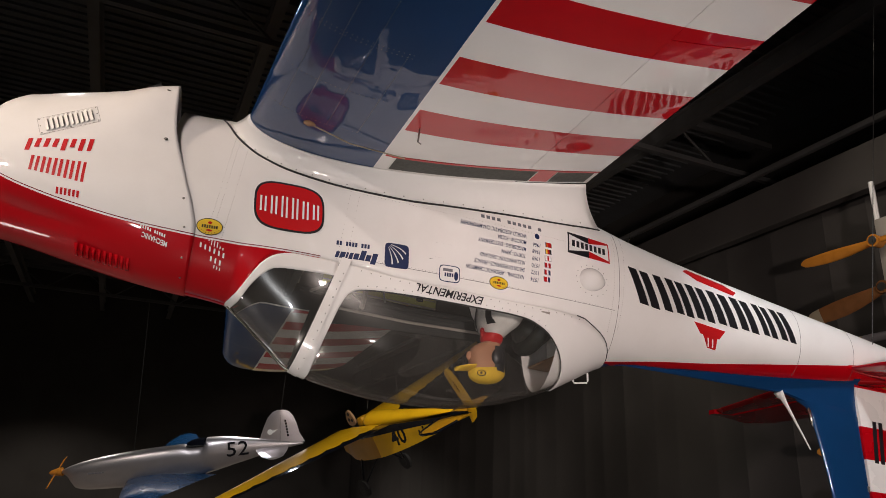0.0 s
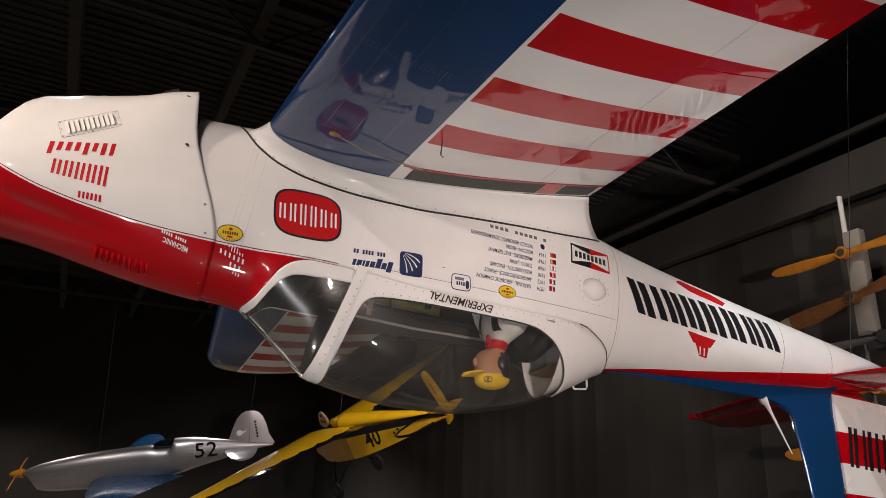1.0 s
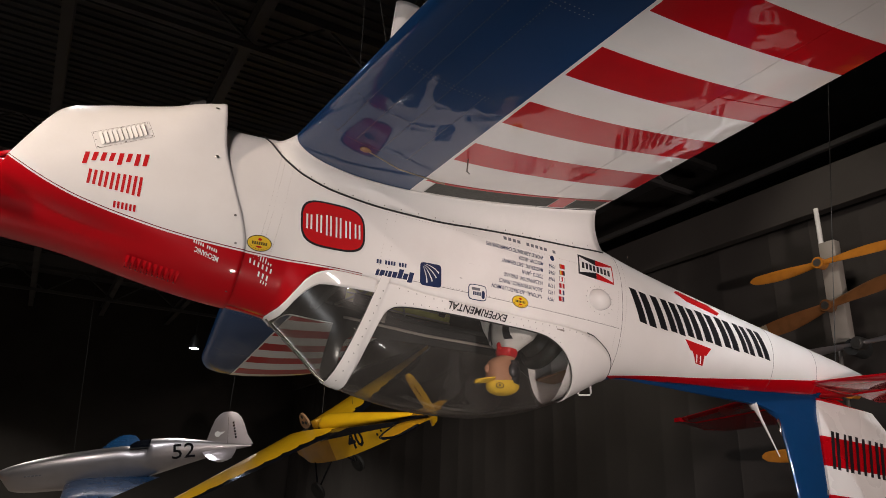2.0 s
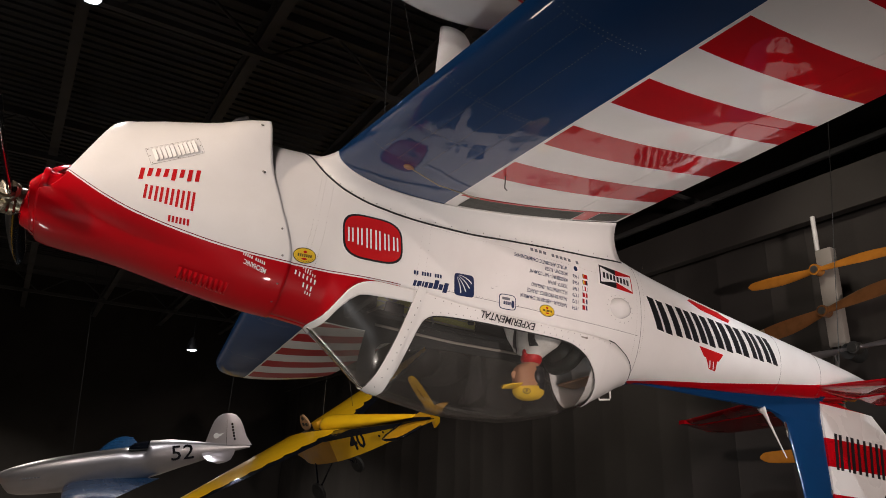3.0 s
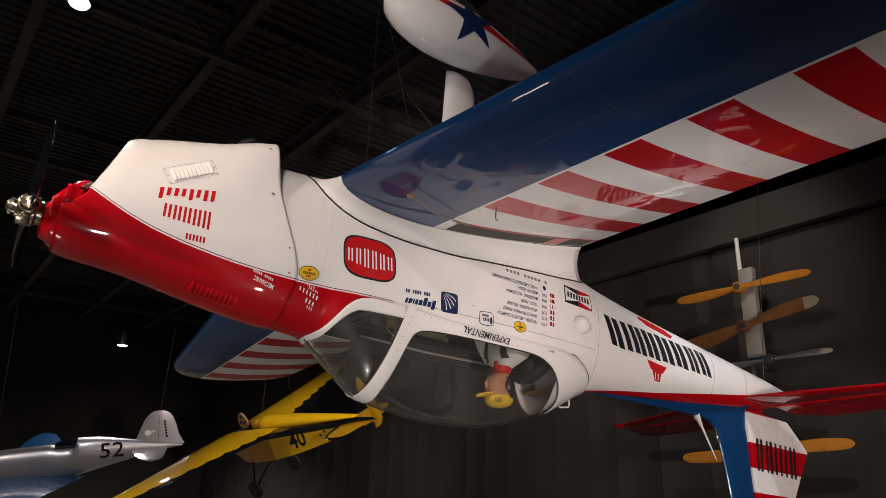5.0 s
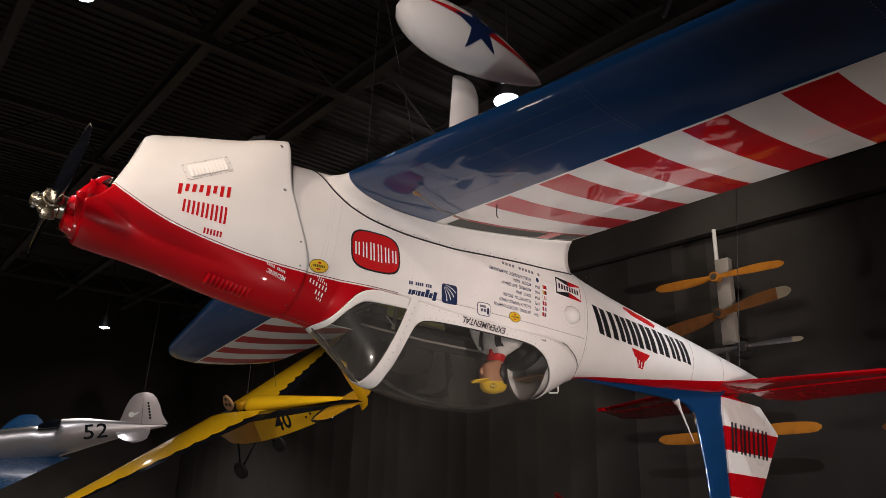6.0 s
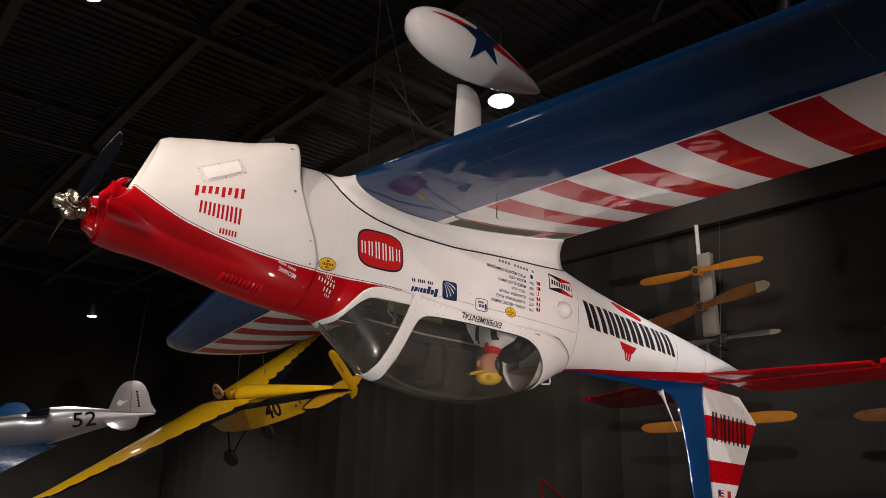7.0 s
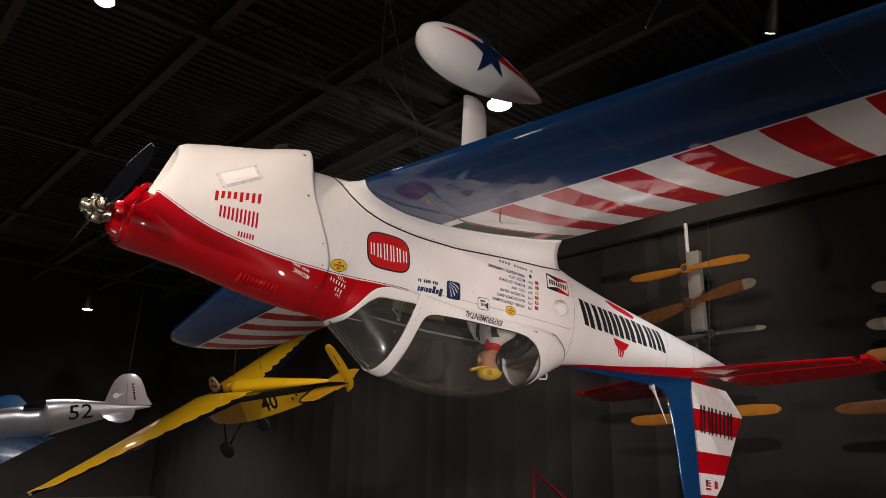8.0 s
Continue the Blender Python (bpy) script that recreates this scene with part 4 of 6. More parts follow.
# slim rod with a bulb end below the near wing, and the pin beside it
part("wing_rod", tube([near_wing.at(0.125, 1.05, True, 0.05), near_wing.at(0.24, 0.96, True, 0.055), near_wing.at(0.40, 0.845, True, 0.03)], 0.0045, 8), pale_tip, plane, "slim tan rod under the wing root")
part("rod_bulb", lathe([(-0.032, 0.003), (-0.025, 0.012), (0.0, 0.018), (0.025, 0.012), (0.04, 0.004)], Matrix.Translation(near_wing.at(0.125, 1.05, True, 0.05)), 14), pale_wood, plane)
a_ = near_wing.at(0.385, 1.23, True, 0.0)
part("pin", tube([a_, a_ + Vector((0, 0, -0.09)), a_ + Vector((0.02, 0, -0.10))], 0.005, 6), steel, plane)

# ---- tail ----
fin_front = Profile([(-1.50, 7.06), (-1.43, 7.005), (-0.80, 6.875), (-0.40, 6.775), (-0.29, 6.745), (-0.25, 6.70), (-0.215, 6.62), (-0.19, 6.45), (-0.186, 6.38)])
rows = []
for z in steps(-1.47, -0.21, 30):
    a, b = fin_front(z), 7.205 - 0.075 * min(z, 0)
    th = 0.055 * (1 - 0.45 * (-z / 1.5))
    rows.append([Vector((a + (b - a) * s, th * airfoil(s * 0.55) * 1.6, z)) for s in [(i / 13) ** 2 for i in range(14)]] + [Vector((a + (b - a) * s, -th * airfoil(s * 0.55) * 1.6, z)) for s in [(i / 13) ** 2 for i in range(13, 0, -1)]])
fin = part("fin", grid(rows, True, True), blue_paint, plane, "blue vertical fin")
# dorsal strake from the canopy to the fin, joined by a soft fillet
rows = []
for x in steps(4.86, 7.26, 50):
    top = -0.232 + (x - 4.86) * 0.033 if x < 6.5 else -0.178 - 0.05 * min(1, (x - 6.5) / 0.25)
    zb = deck(x) + 0.035
    t = 0.012 + 0.022 * min(1, max(0, (x - 4.9) / 2.0))
    rows.append([Vector((x, -t - 0.05, zb)), Vector((x, -t - 0.015, zb - 0.03)), Vector((x, -t, min(zb - 0.04, (zb + top) / 2))), Vector((x, -t * 0.7, top + 0.008)), Vector((x, 0, top)),
                 Vector((x, t * 0.7, top + 0.008)), Vector((x, t, min(zb - 0.04, (zb + top) / 2))), Vector((x, t + 0.015, zb - 0.03)), Vector((x, t + 0.05, zb))])
part("strake", grid(rows), blue_paint, fin, "blue dorsal strake")
rows = []
for z in steps(-1.46, 0.02, 36):
    a = 7.215 - 0.075 * min(z, 0)
    b = 8.06 + 0.36 * min(1, (0.03 - z) / 0.30) if z > -0.27 else 8.42 - 0.63 * (-0.27 - z) if z > -1.22 else 7.82 - 1.0 * (-1.22 - z)
    th = 0.05 * (1 - 0.45 * (-z / 1.5))
    rows.append([Vector((a + (b - a) * s, th * (1 - s) ** 0.8 + 0.004, z)) for s in steps(0, 1, 10)] + [Vector((a + (b - a) * s, -th * (1 - s) ** 0.8 - 0.004, z)) for s in steps(1, 0, 10)])
rudder = part("rudder", grid(rows, True, True), tail_livery, plane, "white rudder with red bands")
part("hinge_rod", tube([(7.209, 0, 0.03), (7.319, 0, -1.45)], 0.012, 8), steel, rudder)
for z in (-0.28, -0.84):
    box_bm = box(bmesh.new(), (0.03, 0.06, 0.05), (7.205 - 0.075 * z, 0, z), None, 0.006)
    part("hinge", box_bm, steel, rudder)

for s in (-1, 1):
    tail = new("tailplane")
    tail.parent = plane
    tagged(tail, "red tailplane half")
    rows = []
    for o in steps(0.08, 1.93, 20):
        a, b = 7.06 + 0.17 * o, 7.60
        rows.append([Vector((a + (b - a) * u, s * o, 0.135 - 0.02 * o - 0.035 * airfoil(u * 0.7) * 1.7)) for u in [(i / 9) ** 2 for i in range(10)]] + [Vector((a + (b - a) * u, s * o, 0.135 - 0.02 * o + 0.03 * airfoil(u * 0.7) * 1.7)) for u in [(i / 9) ** 2 for i in range(9, 0, -1)]])
    part("stabilizer", grid(rows, True, True), red_paint, tail)
    rows = []
    for o in steps(0.16, 2.10, 24):
        k = max(0.0, (o - 1.75) / 0.35)
        a = 7.625 if o < 1.94 else 7.43
        cut = max(0.0, (0.45 - o) / 0.3)
        b = 8.16 - 0.05 * o - 0.12 * k * k - 0.20 * cut
        z0 = 0.135 - 0.02 * o
        dz = -0.12
        rows.append([Vector((a + (b - a) * u, s * o, z0 + dz * max(0, (a + (b - a) * u) - 7.6) - 0.022 * (1 - u))) for u in steps(0, 1, 8)] + [Vector((a + (b - a) * u, s * o, z0 + dz * max(0, (a + (b - a) * u) - 7.6) + 0.022 * (1 - u) + 0.004)) for u in steps(1, 0, 8)])
    part("elevator", grid(rows, True, True), red_paint, tail)
    part("fairing", lathe([(6.95, 0.005), (7.05, 0.02), (7.2, 0.035), (7.5, 0.04), (7.7, 0.025), (7.85, 0.005)], Matrix.Translation((0, s * 0.13, 0.135)), 14), red_paint, tail)

part("antenna_mast", tube([(6.43, 0, -0.17), (6.45, 0, -0.20), (6.47, 0, -0.215), (6.52, 0, -0.29), (6.72, 0, -0.60)], 0.012, 8, [3.4, 3.0, 2.0, 1.1, 0.4]), white_paint, plane, "white raked antenna mast")
part("fin_light", lathe([(-0.06, 0.004), (-0.03, 0.015), (0.06, 0.012), (0.10, 0.003)], Matrix.Translation((6.735, -0.01, -0.31)) @ Matrix.Rotation(radians(80), 4, "Y"), 10), chrome, plane)
part("whip_antenna", tube([skin(4.93, 1.35), skin(4.93, 1.35) + Vector((0.025, 0, 0.10))], 0.004, 6), chrome, plane)

# ---- wheels under white spats ----
for w in (near_wing, far_wing):
    gear = new("landing_gear")
    gear.parent = plane
    tagged(gear, "fixed landing gear leg with a white wheel spat")
    s = w.side
    root, foot = Vector((2.15, s * 1.56, 0.60)), Vector((2.16, s * 1.53, 1.36))
    rows = []
    for u in steps(0, 1, 8):
        c = root.lerp(foot, u)
        ln, th = 0.26 * (1 - 0.1 * u), 0.05
        rows.append([c + Vector((ln * (0.5 - 0.5 * math.cos(a)) - 0.08, th * math.sin(a) * (1 - 0.5 * (0.5 - 0.5 * math.cos(a))), -0.07 * u * (0.5 - 0.5 * math.cos(a)) ** 2)) for a in steps(0, math.tau * 19 / 20, 20)])
    for r in rows[5:7]:
        for q in r:
            q.z = min(q.z, 1.20 - 0.20 * max(0.0, (q.x - 2.20) / 0.16) ** 2)
    part("leg_fairing", grid(rows[:7], True, True), white_paint, gear, "white leg fairing")
    part("strut", tube([root.lerp(foot, 0.78), foot + Vector((0.03, s * 0.06, 0))], 0.026, 12), lamp_body, gear, "dark oleo strut")
    spat_m = Matrix.Translation((2.135, s * 1.685, 1.388)) @ Matrix.Diagonal((1.025, 1.03, 1.03, 1))
    spat = part("spat", lathe([(-0.635 + 1.27 * u, 0.218 * (math.sin(math.pi * u ** 0.66)) ** 0.70 if 0 < u < 1 else 0.002) for u in steps(0, 1, 40)], spat_m @ Matrix.Diagonal((1, 0.72, 1.0, 1)), 36), white_paint, gear, "white teardrop wheel spat")
    part("tyre", lathe([(-0.05, 0.10), (-0.05, 0.15), (-0.03, 0.17), (0.03, 0.17), (0.05, 0.15), (0.05, 0.10)], Matrix.Translation((2.07, s * 1.685, 1.515)) @ Matrix.Rotation(math.pi / 2, 4, "Z"), 24), rubber, gear)

    def spat_point(u, a, out=0.003):
        r = 0.218 * (math.sin(math.pi * u ** 0.66)) ** 0.70 + out
        return spat_m @ Vector((-0.635 + 1.27 * u, s * 0.72 * r * math.cos(a), r * math.sin(a)))
    bm = bmesh.new()
    c = bm.verts.new(spat_point(0.445, 0.17, 0.005))
    ring = []
    for k in range(10):
        r = 0.215 if k % 2 == 0 else 0.084
        a = math.radians(90 + 36 * k + 12)
        ring.append(bm.verts.new(spat_point(0.445 + r * math.cos(a) / 1.27, 0.17 + r * math.sin(a) / 0.215, 0.005)))
    for k in range(10):
        bm.faces.new((c, ring[k], ring[(k + 1) % 10]))
    bmesh.ops.subdivide_edges(bm, edges=bm.edges, cuts=4, use_grid_fill=True)
    for v in bm.verts:
        q = spat_m.inverted() @ v.co
        u = (q.x + 0.635) / 1.27
        a = math.atan2(q.z, s * q.y / 0.72)
        v.co = spat_point(u, a, 0.005)
    part("star", bm, navy_decal, spat, "dark blue star")
    rows = [[spat_point(u, a0 - wd * max(0.0, math.sin(math.pi * min(1, (u - 0.10) / 0.85))) ** 0.7, 0.0035) for wd in (0, 0.16, 0.32)] for u in steps(0.10, 0.95, 30) for a0 in (0.44 - 0.05 * u,)]
    part("stripe", grid(rows), red_decal, spat, "red spear stripe")

# ---- propeller ----
prop = new("propeller")
prop.parent = plane
part("hub", lathe([(-0.07, 0.03), (-0.065, 0.065), (-0.04, 0.07), (-0.035, 0.10), (0.045, 0.10), (0.055, 0.08), (0.13, 0.08), (0.13, 0.05)], Matrix.Translation((0.0, 0, 0.0)), 24), hub_metal, prop, "polished propeller hub")
part("dome", lathe([(-0.125, 0.01), (-0.12, 0.035), (-0.10, 0.045), (-0.065, 0.05)], Matrix.Translation((0, 0, 0)), 20), hub_metal, prop)
for s in (-1, 1):
    part("clamp", lathe([(-0.03, 0.05), (-0.025, 0.065), (0.06, 0.065), (0.065, 0.055), (0.10, 0.05)], Matrix.Translation((0.0, s * 0.07, 0)) @ Matrix.Rotation(s * math.pi / 2, 4, "Z"), 20), hub_metal, prop)
    part("counterweight", box(bmesh.new(), (0.08, 0.07, 0.06), (-0.01, s * 0.10, s * 0.11), None, 0.016), hub_metal, prop)
    for k in range(4):
        a = k * math.pi / 2 + 0.4
        part("bolt", lathe([(-0.02, 0.004), (-0.02, 0.011), (0.0, 0.011)], Matrix.Translation((-0.085, s * 0.045 * math.cos(a) , 0.045 * math.sin(a))), 8), steel, prop)
    rows = []
    for u in steps(0, 1, 26):
        r = 0.12 + 1.11 * u
        c = 0.028 + 0.055 * math.sin(math.pi * min(1, 0.15 + 0.62 * u)) ** 1.2
        if u > 0.93:
            c *= math.sqrt(max(0.03, 1 - ((u - 0.93) / 0.075) ** 2))
        tw = -math.radians(30 - 20 * u)
        th = 0.042 * (1 - u) ** 1.3 + 0.008
        row = []
        for k in range(16):
            a = k * math.tau / 16
            e, t = c * math.cos(a), th * math.sin(a) * 0.5
            row.append(Vector((e * math.sin(tw) * 0.9 + t * math.cos(tw) + 0.02 * u, s * r, s * (-e * math.cos(tw) + t * math.sin(tw)))))
        rows.append(row)
    blade = part("blade", grid(rows, True, True), plane_black, prop, "black metal propeller blade")
    rows2 = [[p + (p - sum(r, Vector()) / 16) * 0.05 for p in [r[k % 16] for k in ((15, 16, 17) if s < 0 else (7, 8, 9))]] for r in rows[13:]]
    part("edge_strip", grid(rows2), mount_grey, blade, "pale grey strip along the blade's edge")

# ---- paintwork and small fittings on the fuselage ----


class Place:
    """A patch of the near skin: u forward-reading, v up-reading, since all writing stands on its head."""

    def __init__(self, x, z, slope=0.0, lean=0.0, out=0.004):
        self.x, self.z, self.slope, self.lean, self.out = x, z, slope, lean, out
        self.shape = COWL if out == 0.011 else HULL

    def __call__(self, u, v, lift=0.0):
        x = self.x - u + self.lean * v
        return on_skin(x, self.z - v - self.slope * u, -1, self.out + lift, self.shape)


def flat(name, outline, place, material, parent, label="", lift=0.0, cuts=3):
    """A painted shape: a flat outline laid on the skin."""
    bm = bmesh.new()
    bm.faces.new([bm.verts.new((u, v, 0)) for u, v in outline])
    bmesh.ops.triangulate(bm, faces=bm.faces)
    if cuts:
        bmesh.ops.subdivide_edges(bm, edges=bm.edges, cuts=cuts, use_grid_fill=True)
    for v in bm.verts:
        v.co = place(v.co.x, v.co.y, lift)
    return part(name, bm, material, parent, label, False)


def rect(u0, u1, v0, v1):
    return [(u0, v0), (u1, v0), (u1, v1), (u0, v1)]


def oval(a, b, n=28, p=2.0, cu=0.0, cv=0.0):
    pts = []
    for k in range(n):
        t = k * math.tau / n
        c, s = math.cos(t), math.sin(t)
        pts.append((cu + a * math.copysign(abs(c) ** (2 / p), c), cv + b * math.copysign(abs(s) ** (2 / p), s)))
    return pts


def letters(text, height, shear=0.0, width=1.0, bold=0.0):
    """The glyphs of the built-in font as a flat mesh, left end at the origin."""
    cu = bpy.data.curves.new("glyphs", "FONT")
    cu.body, cu.resolution_u, cu.offset = text, 2, bold
    ob = new("glyphs", cu)
    me = bpy.data.meshes.new_from_object(ob.evaluated_get(bpy.context.evaluated_depsgraph_get()))
    bpy.data.objects.remove(ob)
    k = height / 0.70
    vs = [(v.co.x * k * width + v.co.y * k * shear, v.co.y * k) for v in me.vertices]
    fs = [tuple(p.vertices) for p in me.polygons]
    bpy.data.meshes.remove(me)
    return vs, fs


def write(name, text, height, place, material, parent, shear=0.0, width=1.0, label="", bold=0.010):
    vs, fs = letters(text, height, shear, width, bold)
    me = bpy.data.meshes.new(name)
    me.from_pydata([place(u, v, 0.001) for u, v in vs], [], fs)
    me.materials.append(material)
    ob = new(name, me)
    ob.parent = parent
    if label:
        tagged(ob, label)
    return ob


def ring_line(name, points, radius, material, parent):
    return part(name, tube(points, radius, 5), material, parent)


# red oval badge: black rim, red field, a row of white bars
p = Place(2.20, 0.187, 0.06, 0.16)
badge = flat("oval_badge", oval(0.220, 0.160, 44, 3.4), p, black_paint, hull, "red rounded badge with black rim and white bars", 0, 4)
flat("field", oval(0.207, 0.147, 44, 3.4), p, red_decal, badge, "", 0.0015, 4)
for k in range(6):
    u = -0.165 + 0.066 * k
    h = 0.075 - 0.010 * abs(k - 2.5)
    for d in (-0.015, 0.013):
        flat("bar", rect(u + d - 0.006, u + d + 0.006, -h + 0.005, h + 0.005), p, white_decal, badge, "", 0.003, 2)

for x, z, a, b in ((1.763, -0.046, 0.077, 0.048), (3.678, 0.030, 0.072, 0.046)):
    p = Place(x, z, 0.08, 0.1)
    o = flat("oval_sticker", oval(a, b), p, black_paint, hull, "yellow oval sticker with dark bars", 0, 2)
    flat("face", oval(a * 0.94, b * 0.90), p, yellow_decal, o, "", 0.0015, 2)
    for k in range(7):
        flat("bar", rect(a * (-0.60 + 0.18 * k), a * (-0.49 + 0.18 * k), -b * 0.17, b * 0.19), p, black_paint, o, "", 0.003, 1)
    flat("plate", oval(a * 0.24, b * 0.12, 16, 2.0, 0.0, b * 0.44), p, red_decal, o, "", 0.003, 1)
    flat("plate", oval(a * 0.16, b * 0.16, 16, 2.0, 0.0, -b * 0.46), p, red_decal, o, "", 0.003, 1)
    for k in range(9):
        t = math.pi * (0.14 + 0.09 * k)
        flat("bar", oval(a * 0.028, b * 0.07, 8, 2.0, a * 0.80 * math.cos(t), b * 0.74 * math.sin(t)), p, black_paint, o, "", 0.003, 0)

# blue square mark with a white fan, and dark bars beside it
p = Place(2.933, 0.035, 0.10, 0.12)
mark = flat("square_mark", oval(0.082, 0.082, 36, 7.0), p, navy_decal, hull, "dark blue square mark with white fan lines", 0, 3)
for k in range(4):
    a0, a1 = 0.12 + 0.33 * k, 0.20 + 0.33 * k
    inner, outer = [], []
    for i in range(8):
        r = 0.025 + 0.112 * i / 7
        bend = 0.24 * (i / 7) ** 2
        inner.append((0.070 - r * math.cos(a0 + bend * 0.5), -0.074 + min(0.15, r * math.sin(a0 + bend))))
        outer.append((0.070 - r * math.cos(a1 + bend * 0.5), -0.074 + min(0.15, r * math.sin(a1 + bend))))
    flat("fan_line", inner + outer[::-1], p, white_decal, mark, "", 0.002, 0)
p = Place(2.805, -0.022, 0.10, 0.10)
for k, (u0, u1, v0, v1) in enumerate([(0.0, 0.034, -0.036, 0.036), (0.040, 0.072, -0.022, 0.018), (0.078, 0.112, -0.046, 0.018), (0.118, 0.150, -0.022, 0.018), (0.156, 0.180, -0.022, 0.018), (0.186, 0.200, -0.022, 0.030), (0.206, 0.238, -0.022, 0.018), (0.244, 0.266, -0.022, 0.018)]):
    flat("name_bar", [(u0 + v0 * 0.25, v0), (u1 + v0 * 0.25, v0), (u1 + v1 * 0.25, v1), (u0 + v1 * 0.25, v1)], p, navy_decal, hull, "", 0, 1)
p = Place(2.745, 0.050, 0.10, 0.10)
for k in range(11):
    if k not in (3, 8):
        u = 0.020 * k
        flat("small_bar", rect(u, u + 0.014, -0.014, 0.014), p, navy_decal, hull, "", 0, 0)

# outlined data badge
p = Place(3.312, 0.005, 0.10, 0.10)
b = flat("data_badge", oval(0.075, 0.058, 28, 5.0), p, navy_decal, hull, "small badge with a dark blue outline", 0, 2)
flat("face", oval(0.069, 0.052, 28, 5.0), p, white_decal, b, "", 0.0015, 2)
flat("bar", rect(-0.02, 0.048, -0.034, -0.014), p, grey_decal, b, "", 0.003, 1)
for k in range(4):
    flat("bar", rect(-0.026 + 0.017 * k, -0.014 + 0.017 * k, -0.004, 0.022), p, navy_decal, b, "", 0.003, 0)
flat("bar", oval(0.014, 0.030, 14, 2.5, -0.046, 0.012), p, navy_decal, b, "", 0.003, 0)

write("lettering", "EXPERIMENTAL", 0.053, Place(3.580, -0.099, 0.028, 0.0, 0.0115), black_paint, canopy, 0.25, 0.93, "black painted word on the canopy frame", 0.014)

# the list of contests with its row of small flags
lines = [("1974", "NATIONAL - AEROBATIC CHAMPION"), ("1972", "SALON DE PROVENCE - FRANCE"), ("1970", "HULLAVINGTON - ENGLAND"), ("1969", "TOKYO - JAPAN"), ("1968", "MAGDEBURG - EAST GERMANY"), ("1966", "MOSCOW - RUSSIA")]
for k, (year, place_name) in enumerate(lines):
    z = 0.128 + 0.0535 * k
    write("lettering", year, 0.030, Place(3.990, z + 0.012, 0.06, 0.12), navy_decal, hull, 0.2, 0.80)
    write("lettering", place_name, 0.030, Place(3.870, z + 0.005, 0.06, 0.12), navy_decal, hull, 0.2, 0.62)
write("lettering", "WORLD AEROBATIC CHAMPIONSHIPS", 0.032, Place(3.870, 0.452, 0.06, 0.12), navy_decal, hull, 0.2, 0.66)
flat("roundel", oval(0.020, 0.022, 16), Place(3.955, 0.462, 0.06, 0.12), navy_decal, hull, "", 0, 1)
for k in range(12):
    if k not in (1, 7):
        flat("small_bar", rect(0.042 * k, 0.042 * k + 0.028, -0.013, 0.013), Place(3.99, 0.525, 0.06, 0.12), grey_decal, hull, "", 0, 0)
flags = [((red_decal, 0, 1), (white_decal, 0.35, 0.5), (navy_decal, 0.0, 0.3)), ((navy_decal, 0, 0.33), (white_decal, 0.33, 0.66), (red_decal, 0.66, 1)), ((red_decal, 0, 1), (white_decal, 0.40, 0.6)), ((white_decal, 0, 1), (red_decal, 0.36, 0.64)), ((black_paint, 0, 0.33), (red_decal, 0.33, 1), (yellow_decal, 0.7, 1)), ((red_decal, 0, 1), (yellow_decal, 0.75, 0.85))]
for k, bands in enumerate(flags):
    p = Place(4.075, 0.152 + 0.0535 * k, 0.06, 0.12)
    f = flat("small_flag", rect(-0.004, 0.050, -0.019, 0.019), p, grey_decal, hull, "small painted flag of coloured bars", 0, 1)
    for i, (mat, a, b_) in enumerate(bands):
        flat("band", rect(0.046 * a, 0.046 * b_, -0.017, 0.017), p, mat, f, "", 0.0015 + 0.001 * i, 0)

# black and red bow-tie sign
p = Place(4.41, 0.505, 0.03, -0.02)
sign = flat("bow_tie_sign", rect(0, 0.19, -0.088, 0.088), p, black_paint, hull, "white sign with black and red bow-tie borders", 0, 4)
flat("red_half", rect(-0.19, 0, -0.088, 0.088), p, red_decal, sign, "", 0.0005, 4)
flat("field", [(-0.178, -0.070), (0, -0.032), (0.178, -0.070), (0.178, 0.070), (0, 0.032), (-0.178, 0.070)], p, white_decal, sign, "", 0.002, 4)
for k in range(8):
    u = -0.148 + 0.0395 * k
    flat("bar", rect(u, u + 0.026, -0.027, 0.027), p, black_paint, sign, "", 0.0035, 1)

# big black sign blocks on the tail cone, with red plates above and below
blocks = [(1116, 1150, 2), (1158, 1172, 1), (1179, 1209, 2), (1214, 1246, 2), (1252, 1287, 2), (1294, 1327, 2), (1336, 1363, 2), (1370, 1399, 2)]
for a, b_, n in blocks:
    xa, xb = 4.83 + 0.00556 * (a - 1116), 4.83 + 0.00556 * (b_ - 1116)
    top, low = 0.455 - 0.005 * (xa - 4.8), 0.180 + 0.012 * (xa - 4.8)
    mid = (top + low) / 2
    p = Place((xa + xb) / 2, mid, -0.06, 0.42, 0.004)
    h, w2 = (top - low) / 2, (xb - xa) / 2
    if n == 1:
        flat("sign_block", rect(-w2, w2, -h, h), p, black_paint, hull, "", 0, 4)
    else:
        for u0, u1 in ((-w2, -w2 * 0.14), (w2 * 0.14, w2)):
            flat("sign_block", rect(u0, u1, -h, h), p, black_paint, hull, "", 0, 4)
p = Place(5.62, 0.545, -0.16, 0.3)
flat("red_plate", [(-0.27, -0.02), (-0.16, -0.055), (0.20, -0.045), (0.27, 0.0), (0.16, 0.045), (-0.20, 0.035)], p, red_decal, hull, "", 0.0, 4)
p = Place(5.56, 0.105, -0.05, 0.3)
flat("red_plate", [(-0.16, -0.045), (0.15, -0.045), (0.10, 0.03), (-0.09, 0.03)], p, red_decal, hull, "", 0.0, 3)
flat("red_plate", [(-0.07, 0.03), (0.075, 0.03), (0.035, 0.115), (-0.05, 0.115)], p, red_decal, hull, "", 0.0, 3)
